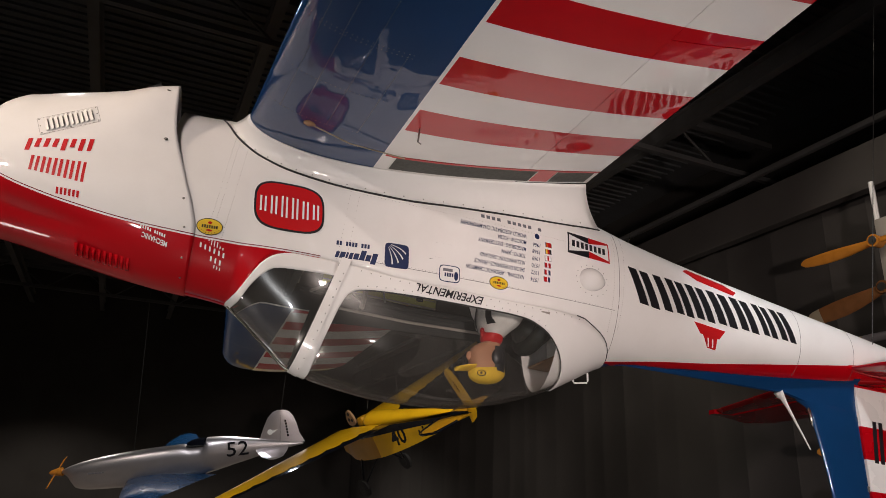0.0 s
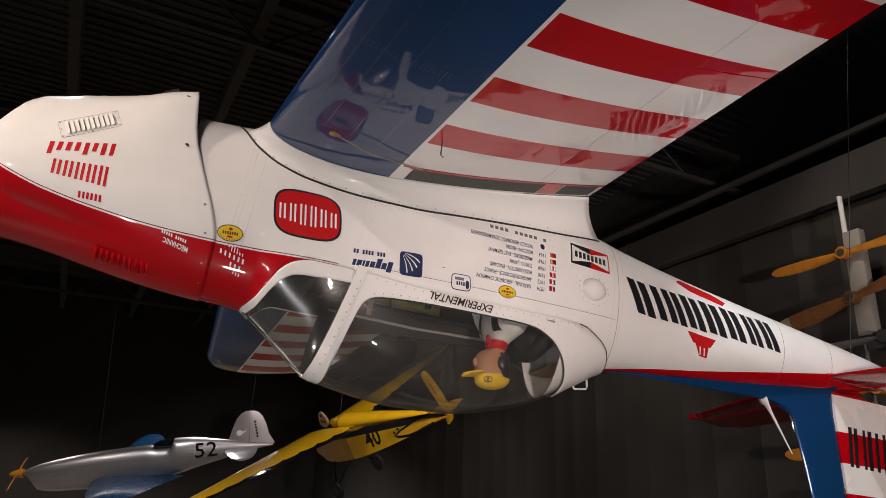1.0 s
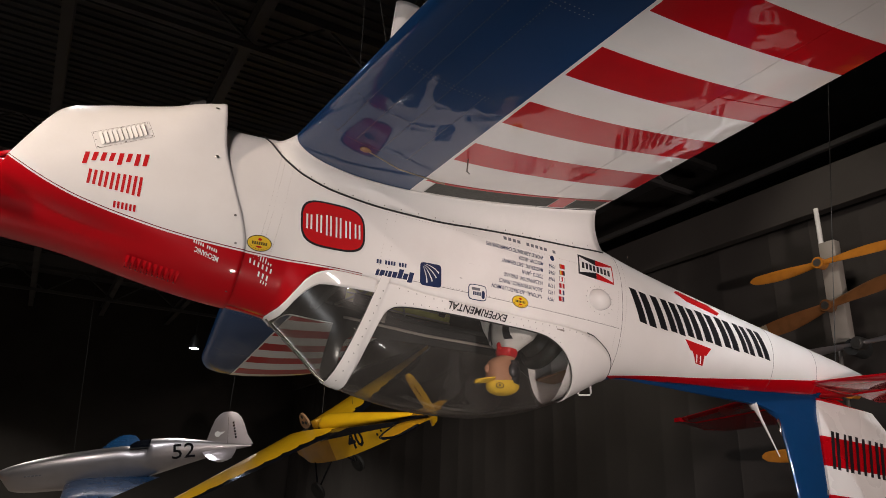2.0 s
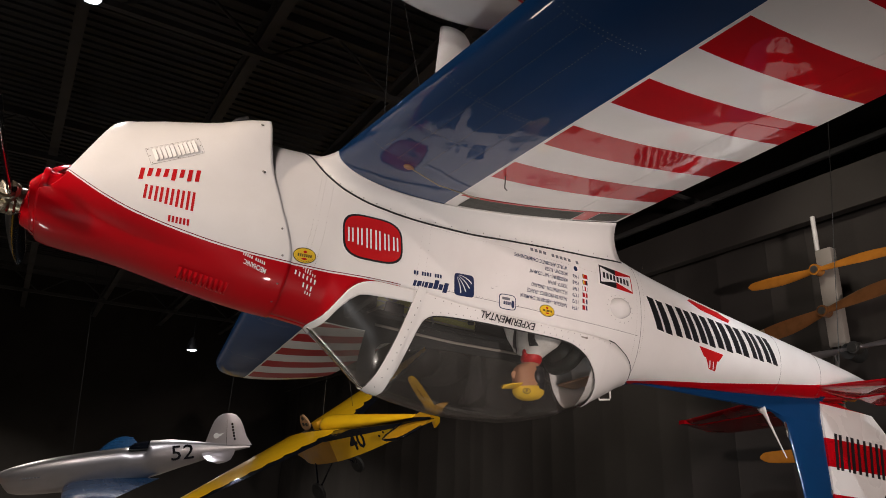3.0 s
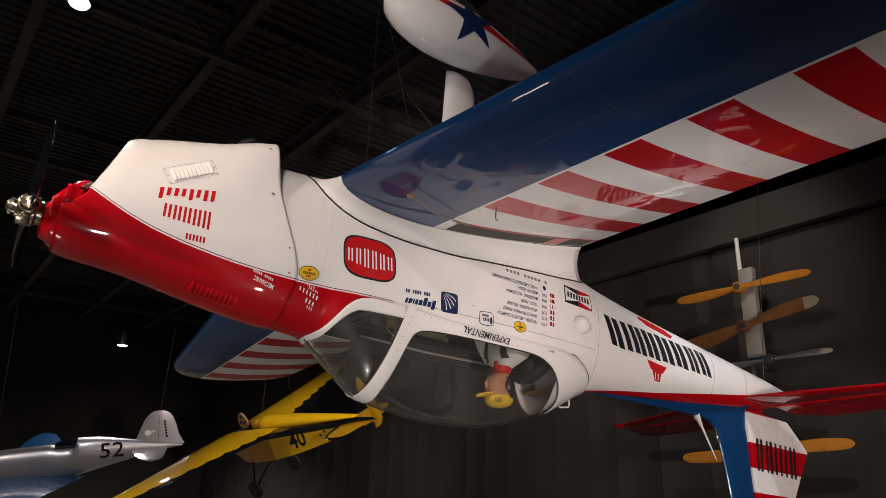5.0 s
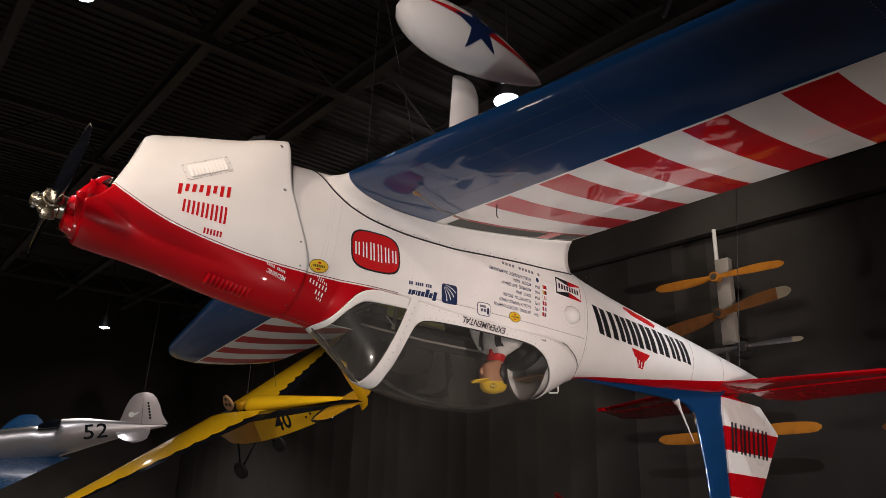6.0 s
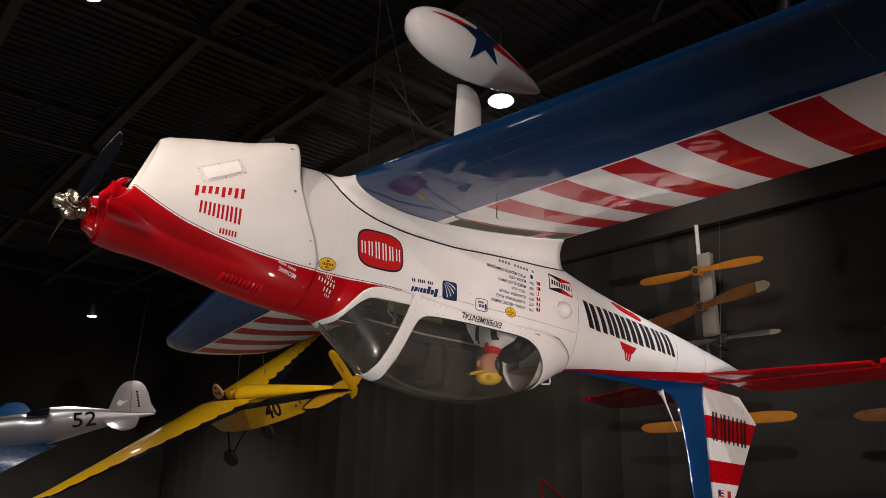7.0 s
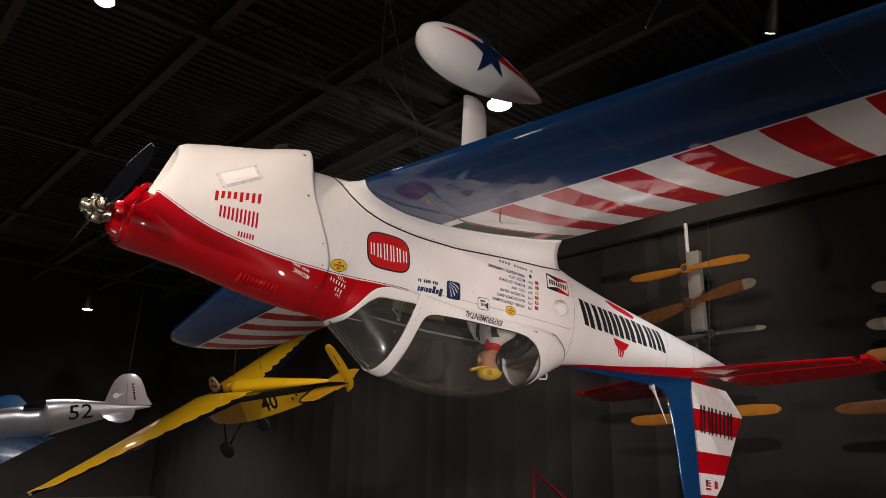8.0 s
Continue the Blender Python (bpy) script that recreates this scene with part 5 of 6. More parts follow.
for u in (-0.02, 0.025):
    flat("slot", rect(u - 0.006, u + 0.006, 0.045, 0.105), p, white_decal, hull, "", 0.0015, 1)

# red bars on the cowl side
p = Place(1.015, 0.100, 0.03, 0.15, 0.011)
for k in range(5):
    u = 0.062 * k
    h = 0.060 - 0.004 * k
    for d in (0.0, 0.030):
        flat("sign_bar", [(u + d - 0.006, -h), (u + d + 0.010, -h), (u + d + 0.016, h), (u + d, h)], p, red_decal, cowl, "", 0, 2)
p = Place(1.015, 0.290, 0.24, 0.15, 0.011)
for k in range(8):
    u = 0.045 * k
    h = 0.050 if k in (0, 1, 3, 7) else 0.028
    flat("sign_bar", [(u, -0.030), (u + 0.024, -0.030), (u + 0.034, h), (u + 0.010, h)], p, red_decal, cowl, "", 0, 1)
p = Place(1.02, -0.030, 0.02, 0.15, 0.011)
for k in range(6):
    flat("small_bar", rect(0.022 * k, 0.022 * k + 0.013, -0.018, 0.018), p, red_decal, cowl, "", 0, 0)
write("lettering", "MECHANIC", 0.026, Place(1.552, -0.176, -0.18, 0.1, 0.011), white_decal, cowl, 0.1, 0.80, "small white painted word", 0.02)
for x, z, n, h in ((1.530, -0.148, 11, 0.008),):
    for k in range(n):
        if k != 5:
            flat("small_bar", rect(0.014 * k, 0.014 * k + 0.008, -h, h), Place(x, z, -0.18, 0.1, 0.011), white_decal, cowl, "", 0, 0)
for x, z, n, h in ((1.835, -0.128, 4, 0.008), (1.872, -0.150, 5, 0.008), (1.885, -0.182, 6, 0.015), (1.875, -0.222, 3, 0.015), (1.880, -0.252, 3, 0.009)):
    for k in range(n):
        w = 0.012 if h < 0.01 else 0.019
        flat("small_bar", rect(w * 1.5 * k, w * 1.5 * k + w * 0.55, -h * 0.85, h * 0.85), Place(x, z, -0.2, 0.1), white_decal, hull, "", 0, 0)

# louvred vent plate on the cowl side, and the small louvres on the red deck
def plate_point(u, v, out):
    """u along the plate, v across it, 0 to 1."""
    x = 0.664 + 0.285 * u + 0.057 * v
    z = 0.390 + 0.176 * u - 0.112 * v
    return on_skin(x, z, -1, out, COWL)


vent_edge = [plate_point(u, v, 0.0108) for u, v in [(t, 0) for t in steps(0, 1, 8)] + [(1, t) for t in steps(0, 1, 4)] + [(t, 1) for t in steps(1, 0, 8)] + [(0, t) for t in steps(1, 0, 4)]]
vent = part("vent_plate", grid([[plate_point(u, v, 0.0105) for v in steps(0, 1, 5)] for u in steps(0, 1, 9)]), white_paint, cowl, "white riveted louvre plate")
# thin grey outline put in for the shadow round the plate
ring_line("plate_shade_line", vent_edge, 0.0010, mount_grey, vent)
for k in range(10):
    u0 = 0.10 + 0.082 * k
    rows = [[plate_point(u0 + 0.070 * t, v, 0.011 + 0.022 * max(0.0, math.sin(math.pi * v)) ** 0.4 * t) for t in (0.0, 0.4, 0.8)] + [plate_point(u0 + 0.056, v, 0.0108)] for v in steps(0.14, 0.86, 7)]
    part("louvre", grid(rows), white_paint, vent)
    # the shade under each lip, put in as a grey strip
    part("slot", grid([[plate_point(u0 + 0.0565, v, 0.0112), plate_point(u0 + 0.072, v, 0.0112)] for v in steps(0.18, 0.82, 3)]), mount_grey, vent)
for u, v in ((0.03, 0.08), (0.5, 0.05), (0.97, 0.08), (0.03, 0.92), (0.5, 0.95), (0.97, 0.92), (0.03, 0.5), (0.97, 0.5)):
    part("screw", stud_bm(plate_point(u, v, 0.011), Vector((0, -1, 0)), 0.0045), steel, vent)
for k in range(10):
    x = 1.05 + 0.033 * k
    a0 = angle_at(x, deck(x) + 0.028)
    rows = []
    for t in steps(0, 1, 6):
        a = a0 + 0.28 * (t - 0.5)
        b_ = 0.020 * max(0.0, math.sin(math.pi * t)) ** 0.5
        rows.append([skin(x - 0.012, a, -1, 0.008), skin(x, a, -1, 0.008 + b_), skin(x + 0.010, a, -1, 0.008 + b_ * 0.9), skin(x + 0.011, a, -1, 0.008)])
    part("louvre", grid(rows), red_paint, cowl)
for x, z in ((1.318, 0.785), (1.388, 0.435), (1.579, 0.08), (1.622, -0.081), (1.647, -0.234), (1.659, -0.318)):
    q = on_skin(x, z, -1, 0.009, COWL)
    part("fastener", stud_bm(q, q - Vector((x, 0, 0.2)), 0.014 if z > 0.2 else 0.008), steel, cowl)
part("exhaust_stub", tube([(1.12, -0.20, 0.80), (1.17, -0.21, 0.895), (1.24, -0.22, 0.935)], 0.026, 12), lamp_body, cowl, "dull steel exhaust stub")

# air blister, seams and rivet rows
rows = []
for u in steps(0, 1, 14):
    r = math.sin(math.pi * u ** 0.8) ** 0.6 if 0 < u < 1 else 0.001
    rows.append([on_skin(4.325 + 0.225 * u, 0.245 + 0.086 * r * math.cos(a), -1, 0.001 + 0.085 * r * math.sin(a)) for a in steps(0, math.pi, 12)])
blister = part("air_blister", grid(rows), white_paint, fuselage, "white teardrop air blister")
for a in steps(0, math.tau, 17)[:-1]:
    q = on_skin(4.44 + 0.14 * math.cos(a), 0.245 + 0.115 * math.sin(a), -1, 0.002)
    part("rivet", stud_bm(q, Vector((0, -1, 0)), 0.004), steel, blister)


def seam(points, r=0.0022, name="seam"):
    return part(name, tube(points, r, 4), seam_dark, fuselage)


for x in (4.69, 6.50, 7.12):
    seam([skin(x, a, -1, 0.0015) for a in steps(-1.2, 1.45, 30)])
seam([on_skin(x, 0.06 + 0.10 * (x - 3.0), -1, 0.0015) for x in (3.16, 3.17, 3.18)])
for q in ([(3.19, 0.20), (3.32, 0.213), (3.32, 0.11), (3.195, 0.098), (3.19, 0.20)], [(3.16, -0.06), (3.14, 0.2), (3.06, 0.455)]):
    seam([on_skin(x, z, -1, 0.0008) for x, z in q], 0.0013)
seam([on_skin(x, z, -1, 0.0008) for x, z in ((1.80, -0.285), (1.93, -0.255), (1.90, -0.175), (1.775, -0.205), (1.80, -0.285))], 0.0013)
seam([on_skin(x, -0.03 + 0.062 * (x - 3.0), -1, 0.0015) for x in steps(2.66, 4.66, 24)], 0.002)
heads = []
for x in (1.77, 1.80, 1.86, 2.56, 2.62, 4.64, 4.73):
    heads += [(skin(x + 0.03 * math.sin(a), a, -1, 0.001), Vector((0, -1, 0))) for a in steps(-0.6, 1.2, 60)]
for z0 in (0.40, -0.045):
    heads += [(on_skin(x, z0 + 0.06 * (x - 2.6), -1, 0.001), Vector((0, -1, 0))) for x in steps(2.65, 4.6, 80)]
studs("rivets", heads, 0.0032, mount_grey, fuselage)
heads = [(on_skin(x, canopy_edge(x) + 0.022, -1, 0.006), Vector((0, -1, -0.2))) for x in steps(2.72, 4.08, 24)]
heads += [(on_skin(x, coaming(x) - 0.02, -1, 0.006), Vector((0, -1, -0.2))) for x in steps(2.72, 4.35, 26)]
for z in steps(-0.16, -0.72, 12):
    k = (z + 0.06) / (deck(2.47) + 0.06)
    xx = 2.615 - 0.145 * k
    heads += [(on_skin(xx + 0.018, z, -1, 0.012), Vector((0, -1, -0.4)))]
studs("rivets", heads, 0.0052, steel, canopy)
# the small flag and registration bars of the rudder
def on_rudder(x, z, out=0.002):
    a = 7.215 - 0.075 * min(z, 0)
    b_ = 8.42 - 0.63 * max(0.0, -0.27 - z)
    th = 0.05 * (1 - 0.45 * (-z / 1.5))
    s_ = min(1.0, max(0.0, (x - a) / (b_ - a)))
    return Vector((x, -th * (1 - s_) ** 0.8 - 0.004 - out, z))


for x0, w2 in ((7.385, 0.045), (7.455, 0.045), (7.565, 0.035), (7.64, 0.05), (7.735, 0.04), (7.835, 0.04), (7.935, 0.04), (8.035, 0.045), (8.115, 0.045)):
    rows = [[on_rudder(x0 - w2 * 0.5 + w2 * t + 0.06 * (z + 0.44), z, 0.003) for t in steps(0, 1, 4)] for z in steps(-0.27, -0.62, 5)]
    part("marking_bar", grid(rows), black_paint, rudder)
rows = [[on_rudder(x, z, 0.003) for x in steps(7.41, 7.54, 3)] for z in (-1.18, -1.30)]
fl = part("small_flag", grid(rows), red_decal, rudder)
for k in range(3):
    part("band", grid([[on_rudder(x, -1.19 - 0.035 * k - d, 0.005) for x in (7.415, 7.535)] for d in (0, 0.014)]), white_decal, fl)
part("band", grid([[on_rudder(x, z, 0.006) for x in (7.415, 7.47)] for z in (-1.185, -1.24)]), navy_decal, fl)
part("marking_bar", grid([[on_rudder(x, z, 0.003) for x in (7.62, 7.70)] for z in (-1.18, -1.27)]), red_decal, rudder)

# ---- cables that hold the aeroplane ----


def cable(points, radius=0.0045):
    return tagged(part("support_cable", tube(points, radius, 6), cable_mat), "thin steel cable holding an airplane from the roof", "cable", "support cables")


APEX = Vector((-0.95, 4.95, 6.55))
cable([APEX, Vector((-0.97, 5.28, 3.85))])
cable([APEX, Vector((-0.50, 4.46, 3.95))])
cable([APEX, Vector((-0.95, 4.97, 9.6))])
cable([Vector((5.27, 7.95, 8.6)), Vector((3.46, 6.07, 2.98))], 0.004)


# ---- silver racer, hung beyond the wing tip ----
def axes(origin, ahead, up):
    """A pose whose x runs along ahead and whose z leans to up."""
    x = Vector(ahead).normalized()
    y = Vector(up).cross(x).normalized()
    z = x.cross(y)
    m = Matrix((x, y, z)).transposed().to_4x4()
    m.translation = origin
    return m


RACER = axes((-10.38, 18.0, 1.93), (5.75, 1.05, 0.80), (0.04, -0.23, 0.97))
racer = thing("silver_racer", RACER, "silver low-wing racing airplane with blue wings hung on cables", "airplane")
r_top = Profile([(0.0, 0.03), (0.15, 0.10), (0.6, 0.22), (1.5, 0.34), (2.6, 0.40), (3.0, 0.41), (3.05, 0.36), (3.45, 0.36), (3.5, 0.53), (3.9, 0.52), (4.6, 0.42), (5.4, 0.27), (5.95, 0.18)])
r_low = Profile([(0.0, -0.03), (0.15, -0.12), (0.35, -0.42), (0.8, -0.50), (2.0, -0.52), (3.2, -0.42), (4.4, -0.16), (5.4, 0.06), (5.95, 0.14)])
r_wid = Profile([(0.0, 0.03), (0.2, 0.16), (0.8, 0.28), (2.0, 0.33), (3.4, 0.31), (4.6, 0.17), (5.95, 0.02)])
rows = []
for x in steps(0.0, 5.95, 70):
    t, l, w = r_top(x), r_low(x), r_wid(x)
    rows.append([Vector((x, w * math.copysign(abs(math.cos(a)) ** 0.8, math.cos(a)), (t + l) / 2 + (t - l) / 2 * math.copysign(abs(math.sin(a)) ** 0.8, math.sin(a)))) for a in steps(0, math.tau * 35 / 36, 36)])
body = part("body", grid(rows, True, True), silver_paint, racer, "silver fuselage")
part("spinner", lathe([(-0.30, 0.01), (-0.24, 0.06), (-0.10, 0.10), (0.02, 0.11)], Matrix(), 20), varnish, racer, "orange spinner")
for s in (-1, 1):
    part("blade", grid([[Matrix.Rotation(radians(112), 3, "X") @ Vector((-0.12 + 0.03 * math.cos(a), 0.06 * math.cos(a + 0.8) * k, s * (0.06 + 0.60 * u))) for a in steps(0, math.tau * 7 / 8, 8)] for u, k in ((0, 0.6), (0.3, 1.0), (0.7, 1.0), (1.0, 0.4))], True, True), varnish, racer)
rows = [[Vector((3.04 + 0.46 * u, 0.20 * math.cos(a) * k, 0.36 + 0.17 * math.sin(a) * k)) for a in steps(0, math.pi, 12)] for u, k in ((0, 0.45), (0.25, 0.8), (0.6, 0.95), (1.0, 1.0))]
part("canopy", grid(rows), plane_black, racer, "small dark canopy")
part("cockpit_rim", box(bmesh.new(), (0.46, 0.40, 0.03), (3.27, 0, 0.365), None, 0.01), cockpit_dark, racer)
rows = []
for z, a, b_ in ((0.20, 4.76, 6.0), (0.45, 4.88, 5.86), (0.70, 4.98, 5.80), (0.90, 5.08, 5.72), (1.01, 5.19, 5.62), (1.06, 5.30, 5.50)):
    rows.append([Vector((a + (b_ - a) * u, 0.035 * math.sin(math.pi * min(1, u * 0.9 + 0.1)) * sgn, z)) for sgn, us in ((-1, steps(0, 1, 9)), (1, steps(1, 0, 9)[1:-1])) for u in us])
fin2 = part("fin", grid(rows, True, True), silver_paint, racer, "silver rounded fin and rudder")
part("rudder_gap", tube([(5.36, -0.038, 0.22), (5.40, -0.03, 0.93)], 0.006, 5), seam_dark, fin2)
for k in range(6):
    part("marking_bar", box(bmesh.new(), (0.045, 0.006, 0.05), (5.52 + 0.01 * k, -0.038, 0.78 - 0.075 * k)), plane_black, fin2)
part("emblem", lathe([(-0.003, 0.001), (-0.003, 0.07), (0.003, 0.07), (0.003, 0.001)], Matrix.Translation((5.12, -0.036, 0.52)) @ Matrix.Rotation(math.pi / 2, 4, "Z"), 16), white_decal, fin2)
part("emblem_tail", grid([[Vector((5.16, -0.037, 0.55)), Vector((5.32, -0.037, 0.58))], [Vector((5.17, -0.037, 0.49)), Vector((5.24, -0.037, 0.52))]]), white_decal, fin2)
for s in (-1, 1):
    rows = [[Vector((a + (b_ - a) * u, s * o, 0.16 - (0.32 * o if s < 0 else 0.0) + sg * 0.03 * math.sin(math.pi * min(1, u * 0.9 + 0.1)))) for sg, us in ((1, steps(0, 1, 8)), (-1, steps(1, 0, 8)[1:-1])) for u in us] for o, a, b_ in ((0.05, 4.72, 5.58), (0.30, 4.80, 5.55), (0.55, 4.94, 5.48), (0.64, 5.08, 5.38))]
    part("stabilizer", grid(rows, True, True), silver_paint, racer)
    rows = []
    for o, a, b_ in ((0.15, 1.55, 3.75), (0.8, 1.68, 3.45), (1.6, 1.84, 3.15), (2.4, 2.05, 2.85), (2.75, 2.22, 2.70), (2.85, 2.38, 2.55)):
        rows.append([Vector((a + (b_ - a) * q, s * o, -0.40 + (0.23 if s > 0 else 0.02) * o + sg * (b_ - a) * 0.16 * airfoil(q) / 1.0 * (1.0 if sg > 0 else 0.4))) for sg, us in ((1, [(i / 11) ** 2 for i in range(12)]), (-1, [(i / 11) ** 2 for i in range(10, 0, -1)])) for q in us])
    part("wing", grid(rows, True, True), racer_blue, racer, "glossy blue wing")
vs, fs = letters("52", 0.36, 0.0, 1.12, 0.005)
me = bpy.data.meshes.new("race_number")
me.from_pydata([(4.02 + u, -r_wid(4.02 + u) - 0.012, 0.035 + v) for u, v in vs], [], fs)
me.materials.append(plane_black)
ob = new("race_number", me)
ob.parent = racer
tagged(ob, "black race number")
for k in range(9):
    part("marking_bar", box(bmesh.new(), (0.06, 0.006, 0.03), (0.75 + 0.08 * k, -0.295, -0.06)), grey_decal, racer)
cable([RACER @ Vector((1.75, -0.05, 0.36)), RACER @ Vector((1.75, -0.05, 0.36)) + Vector((-0.05, -0.9, 6.6))])
cable([RACER @ Vector((5.4, 0, 0.95)), RACER @ Vector((5.4, 0, 0.95)) + Vector((0.1, 0.2, 5.8))])

# ---- yellow sport plane, banked, between the racer and the curtain ----
SPORT = axes((-2.95, 17.05, 2.90), (3.15, -3.65, 0.24), (-0.42, -0.32, 0.85))
sport = thing("yellow_sport_plane", SPORT, "yellow and black open-cockpit sport plane hung in a bank", "airplane")
s_top = Profile([(0.0, 0.18), (0.5, 0.30), (0.9, 0.36), (1.5, 0.36), (3.9, 0.16), (4.55, 0.10)])
s_low = Profile([(-0.15, -0.22), (0.2, -0.40), (0.8, -0.45), (1.4, -0.43), (2.2, -0.35), (3.45, -0.15), (4.2, 0.0), (4.55, 0.05)])
s_wid = Profile([(0.0, 0.18), (0.5, 0.30), (1.4, 0.32), (3.0, 0.20), (4.55, 0.02)])


def sport_rows(a, b_, z0, z1, n, out=0.0):
    """A band of the boxy body between two shares of its height."""
    rows = []
    for x in steps(a, b_, n):
        t, l, w = s_top(x), s_low(x), s_wid(x) + out
        za, zb = l + (t - l) * z0, l + (t - l) * z1
        rows.append([Vector((x, -w, za)), Vector((x, -w, zb)), Vector((x, w, zb)), Vector((x, w, za))])
    return rows


# the front belly's shade is put into its darker amber
part("lower_body", grid(sport_rows(-0.15, 1.43, 0.0, 0.62, 10), True, True), plane_yellow_dimmed, sport, "fuselage front, its shade painted as dull amber")
part("rear_body", grid(sport_rows(1.432, 4.55, 0.0, 0.62, 16), True, True), plane_yellow, sport, "yellow fuselage side")
part("black_stripe", grid(sport_rows(0.0, 4.54, 0.622, 0.86, 18, 0.004), True, True), plane_black, sport, "black stripe along the body")
rows = []
for u in [0.0, 0.004, 0.012, 0.025, 0.045, 0.07, 0.10] + steps(0.16, 1.0, 16):
    x = 1.04 + 2.92 * u
    k = math.sqrt(min(1.0, u / 0.09 * (2 - u / 0.09))) if u < 0.09 else 1.0
    w, mid, hgt = s_wid(x) * 0.82 * k + 0.002, 0.355 - 0.155 * u, (0.175 * (1 - u) ** 0.9 + 0.018) * k
    rows.append([Vector((x, w * math.cos(a), mid + hgt * math.sin(a))) for a in steps(0, math.tau * 23 / 24, 24)])
part("turtle_deck", grid(rows, True, True), plane_yellow, sport, "yellow rounded turtle deck")
part("headrest", box(bmesh.new(), (0.24, 0.26, 0.20), (0.86, 0, 0.37), None, 0.05), plane_yellow_dimmed, sport, "amber headrest fairing")
part("engine_block", box(bmesh.new(), (0.42, 0.34, 0.26), (-0.16, 0, 0.06), None, 0.04), steel, sport, "dark bare engine")
for s in (-1, 1):
    for k in range(6):
        part("cooling_fin", box(bmesh.new(), (0.012, 0.30, 0.20), (-0.28 + 0.045 * k, s * 0.30, 0.08), None, 0.0), steel, sport)
bm = bmesh.new()
outline = [(0.15 * math.cos(a) * (1 - 0.30 * math.sin(a)), 0.19 * math.sin(a)) for a in steps(0, math.tau * 27 / 28, 28)]
faces = [[bm.verts.new((0.42 + x, -0.06 + dy, 0.49 + z)) for x, z in outline] for dy in (0.0, 0.05)]
bm.faces.new(faces[0][::-1])
bm.faces.new(faces[1])
for k in range(28):
    bm.faces.new((faces[0][k], faces[0][(k + 1) % 28], faces[1][(k + 1) % 28], faces[1][k]))
plate = part("hub_plate", bm, pale_wood, sport, "pale wooden hub plate with drilled holes")
for x, z in ((0.42, 0.59), (0.37, 0.46), (0.48, 0.44)):
    part("hole", lathe([(-0.006, 0.001), (-0.006, 0.042), (0.004, 0.042), (0.004, 0.001)], Matrix.Translation((x, -0.061, z)) @ Matrix.Rotation(math.pi / 2, 4, "Z"), 14), cockpit_dark, plate)


def sport_wing(side):
    """Yellow front with scalloped edge over a black rear half."""
    rows_y, rows_b = [], []
    n = 96
    for i in range(n + 1):
        o = 0.28 + 4.40 * i / n
        lead = -0.20 + 0.12 * o
        edge = max(lead + 0.05, (2.05 - 0.315 * o) if side < 0 else (1.62 - 0.25 * o)) - 0.55 * max(0.0, (o - 4.2) / 0.48) ** 3
        edge = max(edge, lead + 0.04)
        trail = edge + 0.36 * (1 - o / 4.9)
        phase = (o * 2.7) % 1.0
        cut = max(0.02, edge - 0.17 * (1 - o / 5.4) * (1 - math.sin(math.pi * phase) ** 0.55) - lead) / (trail - lead)
        zz = 0.235 + 0.05 * o
        def top(q):
            return Vector((lead + (trail - lead) * q, side * o, zz + airfoil(q) * 0.17))
        def low(q):
            return Vector((lead + (trail - lead) * q, side * o, zz - airfoil(q) * 0.05))
        rows_y.append([top(cut * q) + Vector((0, 0, 0.004)) for q in [(j / 9) ** 2 for j in range(10)]])
        rows_b.append([top(q) for q in [(j / 11) ** 2 for j in range(12)]] + [low(q) for q in [(j / 11) ** 2 for j in range(10, 0, -1)]])
    wing = part("wing", grid(rows_b, True, True), plane_black, sport, "black wing with a yellow scalloped front")
    part("scalloped_panel", grid(rows_y), plane_yellow, wing)


sport_wing(-1)
sport_wing(1)
for s in (-1, 1):
    rows = [[Vector((a + (b_ - a) * u, s * o, 0.085 + sg * 0.022 * math.sin(math.pi * min(1, u + 0.05)))) for sg, us in ((1, steps(0, 1, 8)), (-1, steps(1, 0, 8)[1:-1])) for u in us] for o, a, b_ in ((0.03, 3.58, 4.46), (0.3, 3.60, 4.45), (0.55, 3.63, 4.40), (0.70, 3.70, 4.32), (0.79, 3.90, 4.22))]
    stab = part("stabilizer", grid(rows, True, True), plane_yellow_dimmed, sport, "amber stabilizer with a black outline")
    part("edge_strip", tube([(3.57, s * 0.05, 0.09), (3.59, s * 0.30, 0.09), (3.625, s * 0.55, 0.09), (3.70, s * 0.71, 0.09), (3.90, s * 0.80, 0.09), (4.22, s * 0.80, 0.09), (4.33, s * 0.71, 0.09), (4.46, s * 0.35, 0.09)], 0.026, 6), plane_black, stab)
    for x in (2.98, 3.12):
        part("dot", lathe([(-0.004, 0.001), (-0.004, 0.028), (0.004, 0.028), (0.004, 0.001)], Matrix.Translation((x, s * (s_wid(x) + 0.003), -0.03 + 0.45 * (x - 2.98))) @ Matrix.Rotation(math.pi / 2, 4, "Z"), 12), plane_black, sport)
rows = [[Vector((a + (b_ - a) * u, sg * 0.028 * math.sin(math.pi * min(1, u + 0.05)), z)) for sg, us in ((-1, steps(0, 1, 7)), (1, steps(1, 0, 7)[1:-1])) for u in us] for z, a, b_ in ((-0.10, 4.40, 4.46), (-0.02, 4.40, 4.60), (0.10, 4.42, 4.67), (0.22, 4.42, 4.67), (0.45, 4.34, 4.63), (0.70, 4.27, 4.56), (0.90, 4.23, 4.48), (0.97, 4.25, 4.43), (1.00, 4.30, 4.38))]
sport_rudder = part("rudder", grid(rows, True, True), plane_yellow, sport, "yellow rounded rudder")
